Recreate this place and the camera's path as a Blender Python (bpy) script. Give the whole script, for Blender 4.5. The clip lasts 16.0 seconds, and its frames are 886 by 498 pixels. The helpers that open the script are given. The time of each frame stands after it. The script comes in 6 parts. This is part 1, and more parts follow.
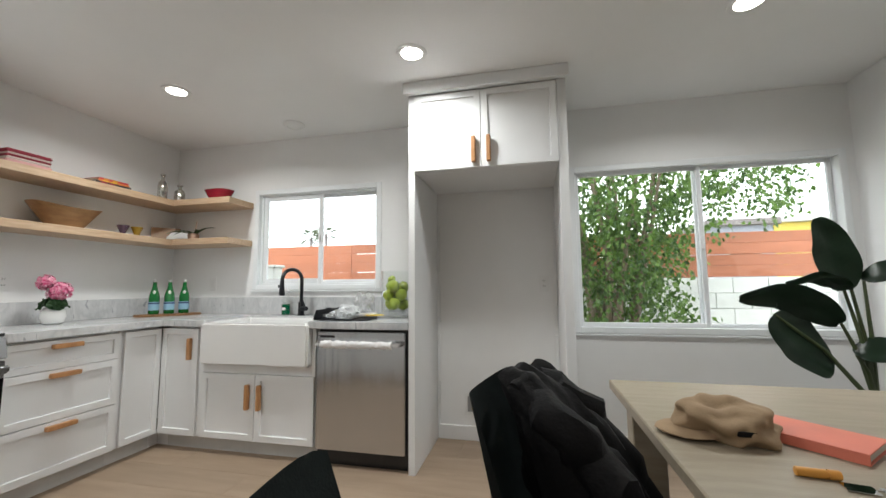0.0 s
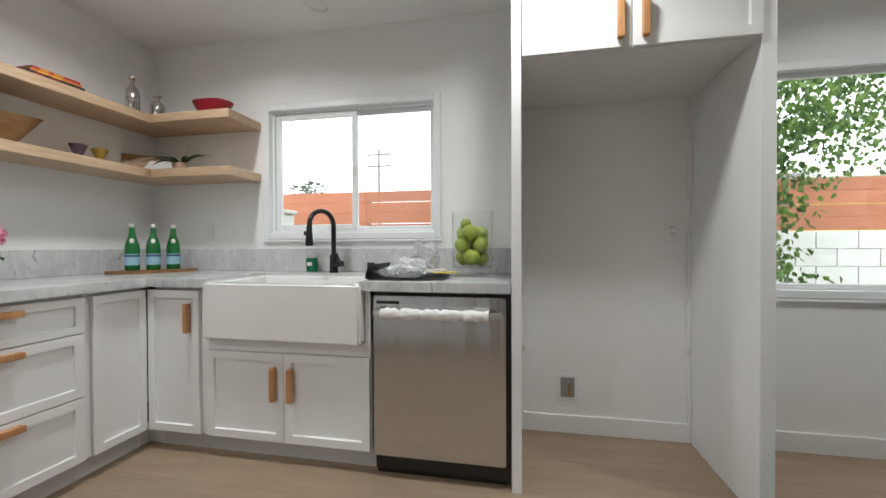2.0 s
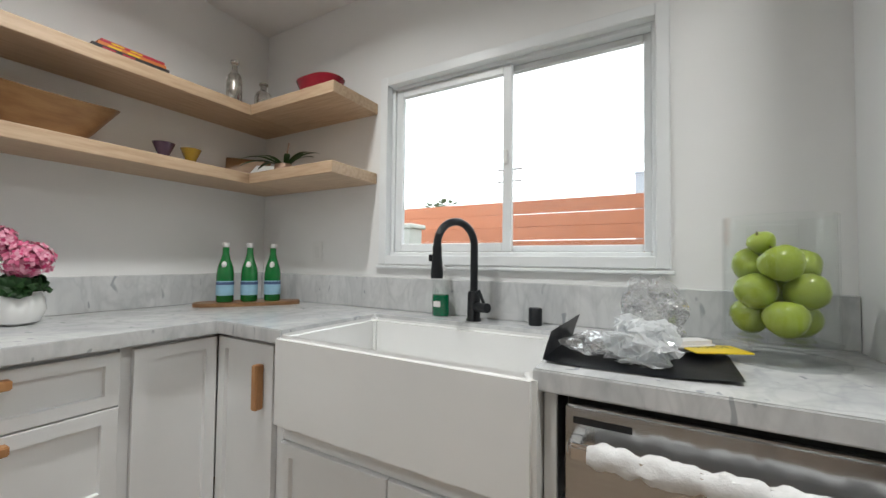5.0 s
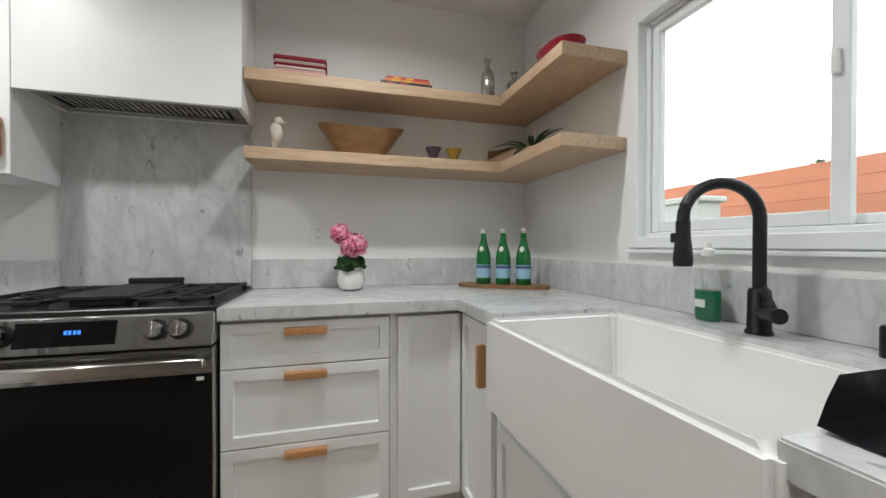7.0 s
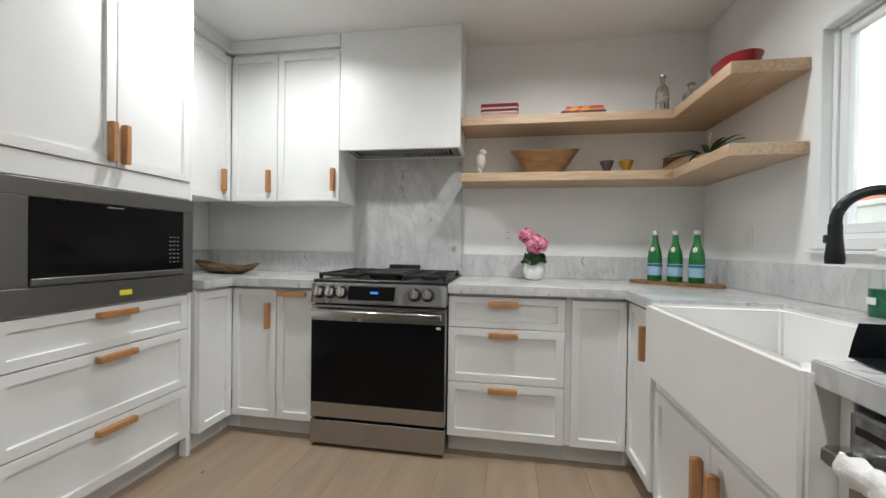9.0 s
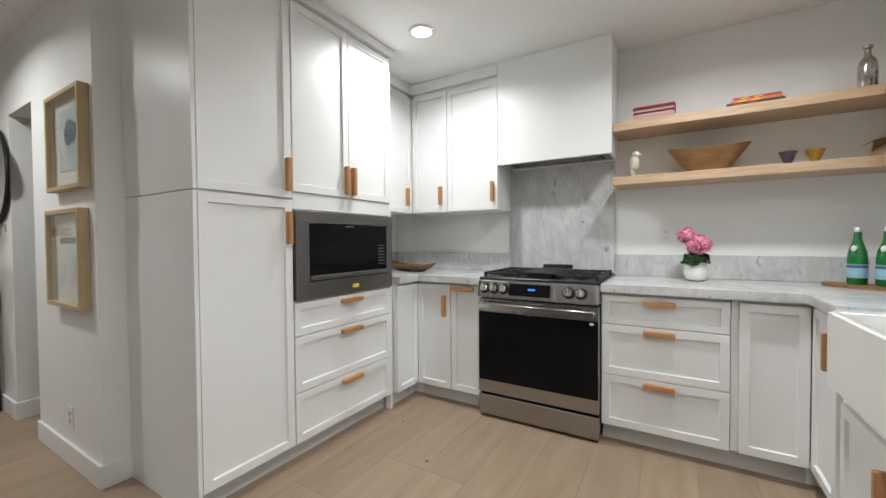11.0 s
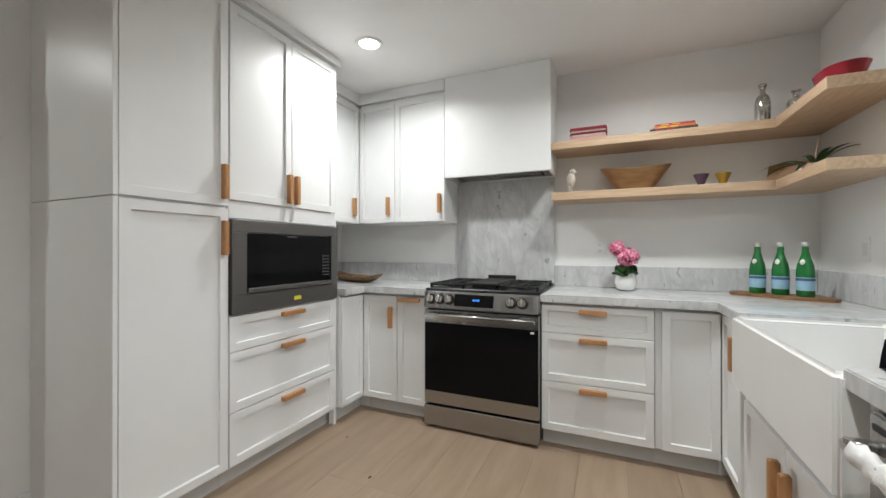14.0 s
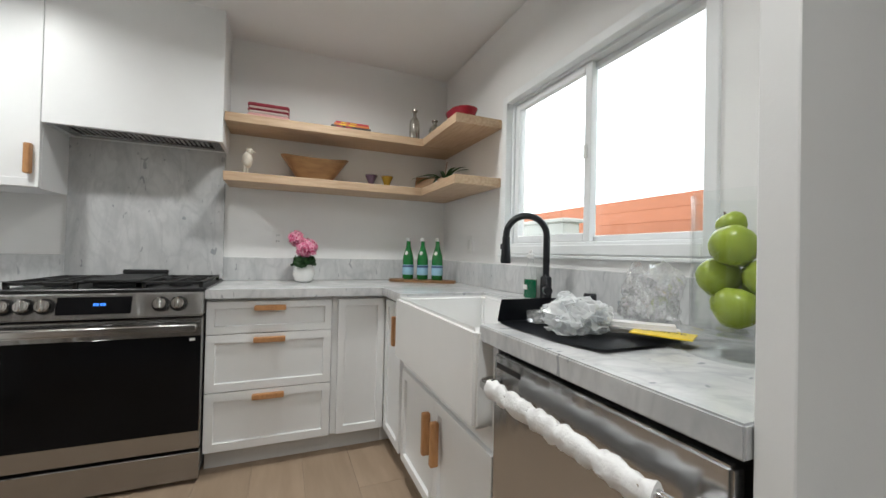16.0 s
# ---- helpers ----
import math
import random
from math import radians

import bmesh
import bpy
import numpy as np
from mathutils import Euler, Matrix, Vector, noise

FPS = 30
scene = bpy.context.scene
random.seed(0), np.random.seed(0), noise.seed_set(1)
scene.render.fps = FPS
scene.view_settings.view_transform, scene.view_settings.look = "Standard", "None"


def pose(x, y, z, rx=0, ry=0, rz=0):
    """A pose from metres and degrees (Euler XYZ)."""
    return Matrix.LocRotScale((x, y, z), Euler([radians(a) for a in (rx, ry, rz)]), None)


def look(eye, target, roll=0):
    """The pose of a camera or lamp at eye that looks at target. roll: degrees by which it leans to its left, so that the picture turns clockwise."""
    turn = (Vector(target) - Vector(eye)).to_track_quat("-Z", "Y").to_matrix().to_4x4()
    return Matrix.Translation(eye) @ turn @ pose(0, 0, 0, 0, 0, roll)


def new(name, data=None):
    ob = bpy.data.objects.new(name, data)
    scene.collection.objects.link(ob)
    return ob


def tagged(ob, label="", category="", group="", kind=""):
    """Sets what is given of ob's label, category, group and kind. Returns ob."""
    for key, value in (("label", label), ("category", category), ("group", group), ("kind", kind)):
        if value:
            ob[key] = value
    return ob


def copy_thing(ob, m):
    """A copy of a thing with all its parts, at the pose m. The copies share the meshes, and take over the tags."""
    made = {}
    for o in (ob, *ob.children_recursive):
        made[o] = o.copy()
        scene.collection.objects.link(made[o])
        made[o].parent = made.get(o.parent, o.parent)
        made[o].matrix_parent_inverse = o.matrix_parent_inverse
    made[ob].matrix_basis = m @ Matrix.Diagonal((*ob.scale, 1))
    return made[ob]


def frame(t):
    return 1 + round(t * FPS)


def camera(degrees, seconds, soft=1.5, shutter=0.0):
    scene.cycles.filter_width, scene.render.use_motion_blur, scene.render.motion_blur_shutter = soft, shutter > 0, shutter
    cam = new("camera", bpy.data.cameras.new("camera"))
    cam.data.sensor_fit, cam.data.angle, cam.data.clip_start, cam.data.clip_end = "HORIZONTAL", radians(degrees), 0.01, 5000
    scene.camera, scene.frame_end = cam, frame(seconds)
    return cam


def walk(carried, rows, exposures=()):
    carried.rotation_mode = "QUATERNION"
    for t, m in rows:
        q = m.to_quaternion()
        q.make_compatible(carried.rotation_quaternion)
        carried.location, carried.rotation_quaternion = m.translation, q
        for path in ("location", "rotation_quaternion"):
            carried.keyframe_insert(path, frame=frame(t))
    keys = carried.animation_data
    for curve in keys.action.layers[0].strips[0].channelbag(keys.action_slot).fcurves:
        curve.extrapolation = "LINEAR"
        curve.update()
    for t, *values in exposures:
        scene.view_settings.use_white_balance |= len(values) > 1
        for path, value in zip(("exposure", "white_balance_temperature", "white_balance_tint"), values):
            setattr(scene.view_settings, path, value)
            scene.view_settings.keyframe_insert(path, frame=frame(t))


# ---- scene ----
cam = camera(97.7, 16.0)
PATH = [
    (0, (0.077, 0.281, 1.138), (-0.359, 2.223, 1.332), -0.5),
    (0.5, (-0.177, 0.367, 1.119), (-0.758, 2.28, 1.167), 0.1),
    (1, (-0.369, 0.506, 1.095), (-0.963, 2.415, 1.031), 0.2),
    (1.5, (-0.531, 0.758, 1.094), (-1.087, 2.678, 1.018), -0.3),
    (2, (-0.653, 0.943, 1.081), (-1.032, 2.906, 1.061), -0.2),
    (2.5, (-0.787, 1.139, 1.13), (-0.934, 3.133, 1.199), 0.4),
    (3, (-0.855, 1.291, 1.118), (-1.118, 3.269, 1.253), -0.5),
    (3.5, (-0.886, 1.51, 1.132), (-1.534, 3.396, 1.281), -1.6),
    (3.7, (-0.913, 1.567, 1.143), (-1.677, 3.411, 1.271), -1.7),
    (5.8, (-1.193, 1.935, 1.143), (-2.375, 3.549, 1.143), 2.2),
    (6, (-1.193, 1.977, 1.147), (-2.489, 3.5, 1.127), 2.2),
    (6.5, (-1.122, 2.114, 1.146), (-2.848, 3.124, 1.101), 1.4),
    (7, (-1.059, 2.146, 1.13), (-2.983, 2.688, 1.114), 0.1),
    (7.5, (-0.984, 2.077, 1.15), (-2.975, 2.252, 1.098), -0.1),
    (8, (-0.85, 2.02, 1.125), (-2.846, 1.894, 1.089), 0.3),
    (8.2, (-0.79, 1.994, 1.094), (-2.78, 1.801, 1.082), 0.5),
    (10.3, (-0.291, 2.217, 1.16), (-2.174, 1.554, 1.052), -0.2),
    (10.5, (-0.279, 2.196, 1.16), (-2.12, 1.42, 1.067), -0.4),
    (11, (-0.218, 2.126, 1.169), (-1.929, 1.092, 1.123), -0.4),
    (11.5, (-0.154, 2.077, 1.178), (-1.774, 0.904, 1.185), -0.1),
    (12, (-0.119, 2.069, 1.188), (-1.706, 0.853, 1.228), 0.2),
    (12.5, (-0.095, 2.068, 1.189), (-1.704, 0.881, 1.239), 0.3),
    (13, (-0.102, 2.075, 1.188), (-1.765, 0.966, 1.224), 0.2),
    (13.5, (-0.145, 2.101, 1.184), (-1.888, 1.121, 1.204), 0.1),
    (14, (-0.218, 2.16, 1.179), (-2.047, 1.349, 1.182), 0.0),
    (14.5, (-0.288, 2.196, 1.169), (-2.2, 1.61, 1.15), 0.0),
    (15, (-0.338, 2.184, 1.152), (-2.332, 2.026, 1.152), 0.2),
    (15.5, (-0.385, 2.124, 1.132), (-2.342, 2.535, 1.177), 0.1),
    (16, (-0.385, 2.1, 1.117), (-2.234, 2.863, 1.139), 1.3),
]
walk(cam, [(t, look(eye, target, roll)) for t, eye, target, roll in PATH], exposures=[(0.0, 0.4), (1.0, 0.45), (2.5, 0.2), (3.5, 0.25), (6.5, 0.1), (7.5, 0.28), (10.5, 0.40), (11.5, 0.64), (12.5, 0.58), (13.5, 0.54), (14.5, 0.36), (15.5, 0.15), (16.0, 0.26)])

# ---- light ----
XW, YN, XE, ZC, YS, XA, YF = -3.18, 3.26, 2.16, 2.465, -0.20, -0.93, -4.0
# the lamp at (0.35, -2.7) is unseen, added to brighten the living room
LAMPS_AND_FILL = [(-2.24, 0.76), (-2.21, 2.32), (-0.545, 2.28), (1.12, 2.26), (-0.23, -1.06), (0.35, -2.7)]
world = bpy.data.worlds.new("world")
scene.world = world
world.use_nodes = True
wn = world.node_tree.nodes
sky = wn.new("ShaderNodeTexSky")
sky.sky_type, sky.sun_disc = "NISHITA", False
sky.sun_elevation, sky.sun_rotation = radians(52), radians(200)
sky.air_density, sky.dust_density, sky.ozone_density = 1.0, 4.0, 0.5
haze = wn.new("ShaderNodeMix")
haze.data_type = "RGBA"
haze.inputs[0].default_value = 0.85
haze.inputs[7].default_value = (19.5, 20.1, 20.9, 1)
world.node_tree.links.new(sky.outputs[0], haze.inputs[6])
world.node_tree.links.new(haze.outputs[2], wn["Background"].inputs[0])
wn["Background"].inputs[1].default_value = 0.15
CAN = 10.5


def lamp(name, kind, m, energy, color=(1, 1, 1), **more):
    data = bpy.data.lights.new(name, kind)
    data.energy, data.color = energy, color
    if kind == "AREA":
        data.spread = radians(more.get("spread", 180))
        data.shape, data.size, data.size_y = more["shape"], more["size"], more.get("size_y", more["size"])
    else:
        data.angle = more["angle"]
    ob = new(name, data)
    ob.matrix_world = m
    return ob


sun = lamp("sun", "SUN", look((2, -6, 12), (1, 3, 0)), 0.6, (1.0, 0.96, 0.9), angle=radians(15))
for lx, ly in LAMPS_AND_FILL:
    lamp("can_or_fill_source", "AREA", look((lx, ly, ZC - 0.012), (lx, ly, 0)), CAN, (0.94, 0.955, 0.935), shape="DISK", size=0.13, spread=155)

# ---- materials ----


def material(name, color, rough=0.5, metal=0.0, var=0.0, scale=6.0, bump=0.0, bscale=60.0, stretch=(1, 1, 1), color2=None, coat=0.0, rand=0.0, spec=None, big=0.0):
    """A painted, woven, wooden or metal surface: two colours mixed by noise, a coarse drift, fine relief."""
    mt = bpy.data.materials.new(name)
    mt.use_nodes = True
    n, ln = mt.node_tree.nodes, mt.node_tree.links
    b = n["Principled BSDF"]
    b.inputs["Roughness"].default_value, b.inputs["Metallic"].default_value = rough, metal
    if coat:
        b.inputs["Coat Weight"].default_value, b.inputs["Coat Roughness"].default_value = coat, 0.08
    if spec is not None:
        b.inputs["Specular IOR Level"].default_value = spec
    tc, mp = n.new("ShaderNodeTexCoord"), n.new("ShaderNodeMapping")
    mp.inputs["Scale"].default_value = stretch
    ln.new(tc.outputs["Object"], mp.inputs[0])
    coords = mp.outputs[0]
    oi = n.new("ShaderNodeObjectInfo")
    if rand:
        ad = n.new("ShaderNodeVectorMath")
        ad.operation = "MULTIPLY_ADD"
        ad.inputs[1].default_value = (31, 17, 23)
        cb = n.new("ShaderNodeCombineXYZ")
        for i in range(3):
            ln.new(oi.outputs["Random"], cb.inputs[i])
        ln.new(cb.outputs[0], ad.inputs[0])
        ln.new(mp.outputs[0], ad.inputs[2])
        coords = ad.outputs[0]
    tex = n.new("ShaderNodeTexNoise")
    tex.inputs["Scale"].default_value, tex.inputs["Detail"].default_value, tex.inputs["Roughness"].default_value = scale, 6, 0.6
    ln.new(coords, tex.inputs[0])
    c2 = color2 or [c * (1 - var) for c in color]
    ramp = n.new("ShaderNodeValToRGB")
    ramp.color_ramp.elements[0].position, ramp.color_ramp.elements[1].position = 0.35, 0.65
    ramp.color_ramp.elements[0].color, ramp.color_ramp.elements[1].color = (*c2, 1), (*color, 1)
    ln.new(tex.outputs[0], ramp.inputs[0])
    out = ramp.outputs[0]
    if big or rand:
        t2 = n.new("ShaderNodeTexNoise")
        t2.inputs["Scale"].default_value = 1.3
        ln.new(tc.outputs["Object"], t2.inputs[0])
        hsv, mr = n.new("ShaderNodeHueSaturation"), n.new("ShaderNodeMapRange")
        mr.inputs[3].default_value, mr.inputs[4].default_value = 1 - (rand or big), 1 + (rand or big)
        ln.new(oi.outputs["Random"] if rand else t2.outputs[0], mr.inputs[0])
        ln.new(mr.outputs[0], hsv.inputs["Value"])
        ln.new(out, hsv.inputs["Color"])
        out = hsv.outputs[0]
    ln.new(out, b.inputs["Base Color"])
    if rough > 0.1 and not coat:
        rr = n.new("ShaderNodeMapRange")
        rr.inputs[3].default_value, rr.inputs[4].default_value = max(0.02, rough - 0.06), min(1, rough + 0.06)
        ln.new(tex.outputs[0], rr.inputs[0])
        ln.new(rr.outputs[0], b.inputs["Roughness"])
    if bump:
        t3, bp = n.new("ShaderNodeTexNoise"), n.new("ShaderNodeBump")
        t3.inputs["Scale"].default_value, t3.inputs["Detail"].default_value = bscale, 4
        bp.inputs["Strength"].default_value, bp.inputs["Distance"].default_value = bump, 0.01
        ln.new(coords, t3.inputs[0])
        ln.new(t3.outputs[0], bp.inputs["Height"])
        ln.new(bp.outputs[0], b.inputs["Normal"])
    return mt


def glass(name, color=(1, 1, 1), rough=0.0, ior=1.45, thin=False):
    mt = bpy.data.materials.new(name)
    mt.use_nodes = True
    n, ln = mt.node_tree.nodes, mt.node_tree.links
    b = n["Principled BSDF"]
    b.inputs["Base Color"].default_value = (*color, 1)
    b.inputs["Roughness"].default_value, b.inputs["IOR"].default_value = rough, ior
    b.inputs["Transmission Weight"].default_value = 1.0
    if thin:
        tr, gl, mx, fr = n.new("ShaderNodeBsdfTransparent"), n.new("ShaderNodeBsdfGlossy"), n.new("ShaderNodeMixShader"), n.new("ShaderNodeLayerWeight")
        pw, sc = n.new("ShaderNodeMath"), n.new("ShaderNodeMath")
        pw.operation, sc.operation = "POWER", "MULTIPLY_ADD"
        pw.inputs[1].default_value, sc.inputs[1].default_value, sc.inputs[2].default_value = 4.0, ior - 1.0, 0.03
        fr.inputs[0].default_value = 0.5
        ln.new(fr.outputs["Facing"], pw.inputs[0])
        ln.new(pw.outputs[0], sc.inputs[0])
        tr.inputs[0].default_value = (*color, 1)
        gl.inputs["Roughness"].default_value = 0.01
        ln.new(sc.outputs[0], mx.inputs[0])
        ln.new(tr.outputs[0], mx.inputs[1])
        ln.new(gl.outputs[0], mx.inputs[2])
        ln.new(mx.outputs[0], n["Material Output"].inputs[0])
    return mt


def glow(name, color, strength):
    mt = material(name, color, 0.4)
    b = mt.node_tree.nodes["Principled BSDF"]
    b.inputs["Emission Color"].default_value, b.inputs["Emission Strength"].default_value = (*color, 1), strength
    return mt


def marble(name, rot):
    mt = material(name, (0.66, 0.66, 0.66), 0.16, 0, 0.1, 3.2, 0.0, stretch=(1, 1, 0.4), color2=(0.56, 0.57, 0.575), spec=0.4)
    n, ln = mt.node_tree.nodes, mt.node_tree.links
    b = n["Principled BSDF"]
    base = b.inputs["Base Color"].links[0].from_socket
    tc, mp = n.new("ShaderNodeTexCoord"), n.new("ShaderNodeMapping")
    mp.inputs["Scale"].default_value, mp.inputs["Rotation"].default_value = (1.0, 1.0, 1.0), rot
    ln.new(tc.outputs["Object"], mp.inputs[0])
    warp = n.new("ShaderNodeTexNoise")
    warp.inputs["Scale"].default_value, warp.inputs["Detail"].default_value = 3.0, 8
    ln.new(mp.outputs[0], warp.inputs[0])
    for sc, lo, hi, amount, col in ((3.5, 0.49, 0.51, 0.24, (0.26, 0.28, 0.30, 1)), (9.0, 0.49, 0.51, 0.20, (0.24, 0.26, 0.28, 1)), (17.0, 0.49, 0.51, 0.12, (0.26, 0.28, 0.30, 1)), (24.0, 0.70, 0.74, 0.5, (0.12, 0.14, 0.17, 1))):
        mv = n.new("ShaderNodeMapping")
        mv.inputs["Scale"].default_value = (1, 0.7, 0.34) if sc < 20 else (1, 1, 0.5)
        ln.new(mp.outputs[0], mv.inputs[0])
        t = n.new("ShaderNodeTexNoise")
        t.inputs["Scale"].default_value, t.inputs["Detail"].default_value, t.inputs["Distortion"].default_value = sc, 5 if sc < 20 else 1, 0.8
        ln.new(mv.outputs[0], t.inputs[0])
        r = n.new("ShaderNodeValToRGB")
        e = r.color_ramp.elements
        if sc < 20:
            e[0].position, e[1].position = lo - 0.05, (lo + hi) / 2
            e[0].color, e[1].color = (0, 0, 0, 1), (amount, amount, amount, 1)
            x = e.new(hi + 0.05)
            x.color = (0, 0, 0, 1)
        else:
            e[0].position, e[1].position = lo, hi
            e[0].color, e[1].color = (0, 0, 0, 1), (amount, amount, amount, 1)
        mx = n.new("ShaderNodeMix")
        mx.data_type = "RGBA"
        mx.inputs[7].default_value = col
        ln.new(t.outputs[0], r.inputs[0])
        ln.new(r.outputs[0], mx.inputs[0])
        ln.new(base, mx.inputs[6])
        base = mx.outputs[2]
    ln.new(base, b.inputs["Base Color"])
    return mt


def brushed(mt, amount=0.75):
    """Horizontal brush lines: reflections drawn out up and down."""
    n, ln = mt.node_tree.nodes, mt.node_tree.links
    tg = n.new("ShaderNodeTangent")
    tg.direction_type, tg.axis = "RADIAL", "Z"
    b = n["Principled BSDF"]
    b.inputs["Anisotropic"].default_value = amount
    ln.new(tg.outputs[0], b.inputs["Tangent"])
    tc, mp, wv, bp = n.new("ShaderNodeTexCoord"), n.new("ShaderNodeMapping"), n.new("ShaderNodeTexNoise"), n.new("ShaderNodeBump")
    mp.inputs["Scale"].default_value = (1, 1, 0.06)
    wv.inputs["Scale"].default_value, wv.inputs["Detail"].default_value = 9.0, 2
    bp.inputs["Strength"].default_value, bp.inputs["Distance"].default_value = 0.5, 0.03
    ln.new(tc.outputs["Object"], mp.inputs[0])
    ln.new(mp.outputs[0], wv.inputs[0])
    ln.new(wv.outputs[0], bp.inputs["Height"])
    ln.new(bp.outputs[0], b.inputs["Normal"])


M = {
    "wall": material("wall_paint", (0.81, 0.81, 0.805), 0.55, 0, 0.03, 3, 0.06, 240, big=0.02),
    "ceiling": material("ceiling_paint", (0.84, 0.84, 0.835), 0.7, 0, 0.03, 2, 0.08, 160),
    "trim": material("trim_paint", (0.80, 0.80, 0.80), 0.32, 0, 0.03, 8, 0.03, 120),
    "cab": material("cabinet_paint", (0.80, 0.81, 0.815), 0.38, 0, 0.025, 5, 0.03, 160),
    "vinyl": material("window_vinyl", (0.80, 0.82, 0.83), 0.35, 0, 0.03, 9),
    "marble": marble("marble", (0, 0, 0.6)),
    "oak": material("oak_shelf", (0.56, 0.41, 0.275), 0.48, 0, 0, 7, 0.12, 40, (9, 0.9, 9), (0.44, 0.30, 0.19), big=0.08),
    "oak_n": material("oak_shelf_return", (0.56, 0.41, 0.275), 0.48, 0, 0, 7, 0.12, 40, (0.9, 9, 9), (0.44, 0.30, 0.19), big=0.08),
    "pull": material("oak_pull", (0.50, 0.26, 0.11), 0.45, 0, 0, 30, 0.1, 80, (3, 3, 0.6), (0.40, 0.19, 0.075), rand=0.06),
    "plank": material("oak_floor", (0.35, 0.26, 0.185), 0.46, 0, 0, 3.0, 0.06, 30, (0.7, 5, 5), (0.29, 0.212, 0.148), rand=0.055),
    "gap": material("floor_joint", (0.27, 0.195, 0.135), 0.8, 0, 0.2, 20),
    "knot": material("wood_knot", (0.07, 0.045, 0.03), 0.6, 0, 0.3, 40),
    "toe": material("toe_kick_grey", (0.62, 0.62, 0.61), 0.5, 0, 0.06, 6),
    "steel": material("brushed_steel", (0.42, 0.42, 0.42), 0.24, 1.0, 0.12, 40, 0.04, 200, (0.15, 0.15, 14)),
    "steel_v": material("brushed_steel_door", (0.56, 0.57, 0.58), 0.22, 1.0, 0.10, 30, 0.03, 200, (0.15, 0.15, 14)),
    "trimsteel": material("slate_trim_steel", (0.21, 0.205, 0.20), 0.38, 0.9, 0.1, 40, 0.02, 200, (0.2, 14, 14)),
    "chrome": material("polished_steel", (0.66, 0.65, 0.64), 0.14, 1.0, 0.05, 10),
    "blackglass": material("black_glass", (0.008, 0.008, 0.009), 0.05, 0, 0.2, 3, coat=0.0, spec=0.10),
    "black": material("black_enamel", (0.012, 0.012, 0.013), 0.35, 0, 0.3, 20),
    "iron": material("cast_iron", (0.02, 0.02, 0.021), 0.62, 0.2, 0.3, 60, 0.2, 200),
    "matte": material("matte_black_metal", (0.016, 0.018, 0.022), 0.38, 0.3, 0.15, 30),
    "fireclay": material("white_fireclay", (0.80, 0.80, 0.79), 0.12, 0, 0.02, 6, spec=0.5),
    "pane": glass("window_glass", (0.97, 0.985, 0.98), thin=True, ior=1.35),
    "clear": glass("clear_glass", (0.985, 0.995, 0.99), thin=True, ior=1.6),
    "lens": glow("lamp_lens", (1.0, 0.95, 0.87), 11.0),
    "blue": glow("clock_digits", (0.05, 0.25, 1.0), 0.8),
    "mirror": material("mirror_silver", (0.80, 0.81, 0.81), 0.02, 1.0, 0.01, 3),
    "blackwood": material("black_stained_wood", (0.016, 0.015, 0.015), 0.45, 0, 0.3, 20, 0.1, 60, (6, 1, 6)),
    "fence": material("redwood_stain", (0.44, 0.165, 0.085), 0.7, 0, 0, 8, 0.2, 40, (0.6, 6, 6), (0.35, 0.125, 0.062), rand=0.12),
    "block": material("white_block_paint", (0.62, 0.64, 0.60), 0.8, 0, 0.08, 7, 0.4, 50, rand=0.03),
    "soil": material("yard_ground", (0.20, 0.17, 0.13), 0.95, 0, 0.3, 3, 0.5, 20),
    "yellow": material("yellow_stucco", (0.72, 0.58, 0.12), 0.9, 0, 0.08, 3, 0.2, 40),
    "greystucco": material("grey_stucco", (0.36, 0.39, 0.44), 0.9, 0, 0.08, 3, 0.2, 40),
    "pink": material("magenta_paint", (0.70, 0.08, 0.30), 0.8, 0, 0.1, 3),
    "bark": material("grey_bark", (0.26, 0.20, 0.15), 0.9, 0, 0.4, 14, 0.5, 40, (4, 4, 0.7)),
    "leaf": material("tree_leaf", (0.10, 0.24, 0.045), 0.5, 0, 0.4, 9, rand=0.1),
    # palm and pole colours are paled to imitate distance haze
    "palm": material("palm_leaf", (0.12, 0.16, 0.08), 0.7, 0, 0.3, 6),
    "pole": material("haze_paled_pole", (0.27, 0.25, 0.24), 0.9, 0, 0.3, 8),
    "void": material("closed_hall_paint", (0.55, 0.55, 0.56), 0.6, 0, 0.05, 3),
    "oven": material("grey_plastic", (0.30, 0.30, 0.30), 0.5, 0, 0.1, 10),
    "white_pl": material("white_plastic", (0.78, 0.78, 0.77), 0.4, 0, 0.02, 10),
}

brushed(M["steel_v"])
brushed(M["steel"], 0.6)

# ---- builders ----


def box(bm, a, b, bevel=0.0, seg=1):
    """A box from corner a to corner b, its edges rounded."""
    lo, hi = [min(p, q) for p, q in zip(a, b)], [max(p, q) for p, q in zip(a, b)]
    m = Matrix.Translation([(p + q) / 2 for p, q in zip(lo, hi)]) @ Matrix.Diagonal([max(q - p, 1e-5) for p, q in zip(lo, hi)] + [1])
    made = bmesh.ops.create_cube(bm, size=1, matrix=m)["verts"]
    if bevel:
        edges = list({e for v in made for e in v.link_edges})
        bmesh.ops.bevel(bm, geom=edges, offset=bevel, segments=seg, affect="EDGES", clamp_overlap=True)
    return bm


def boxes(*items, bevel=0.0, seg=1):
    bm = bmesh.new()
    for a, b in items:
        box(bm, a, b, bevel, seg)
    return bm


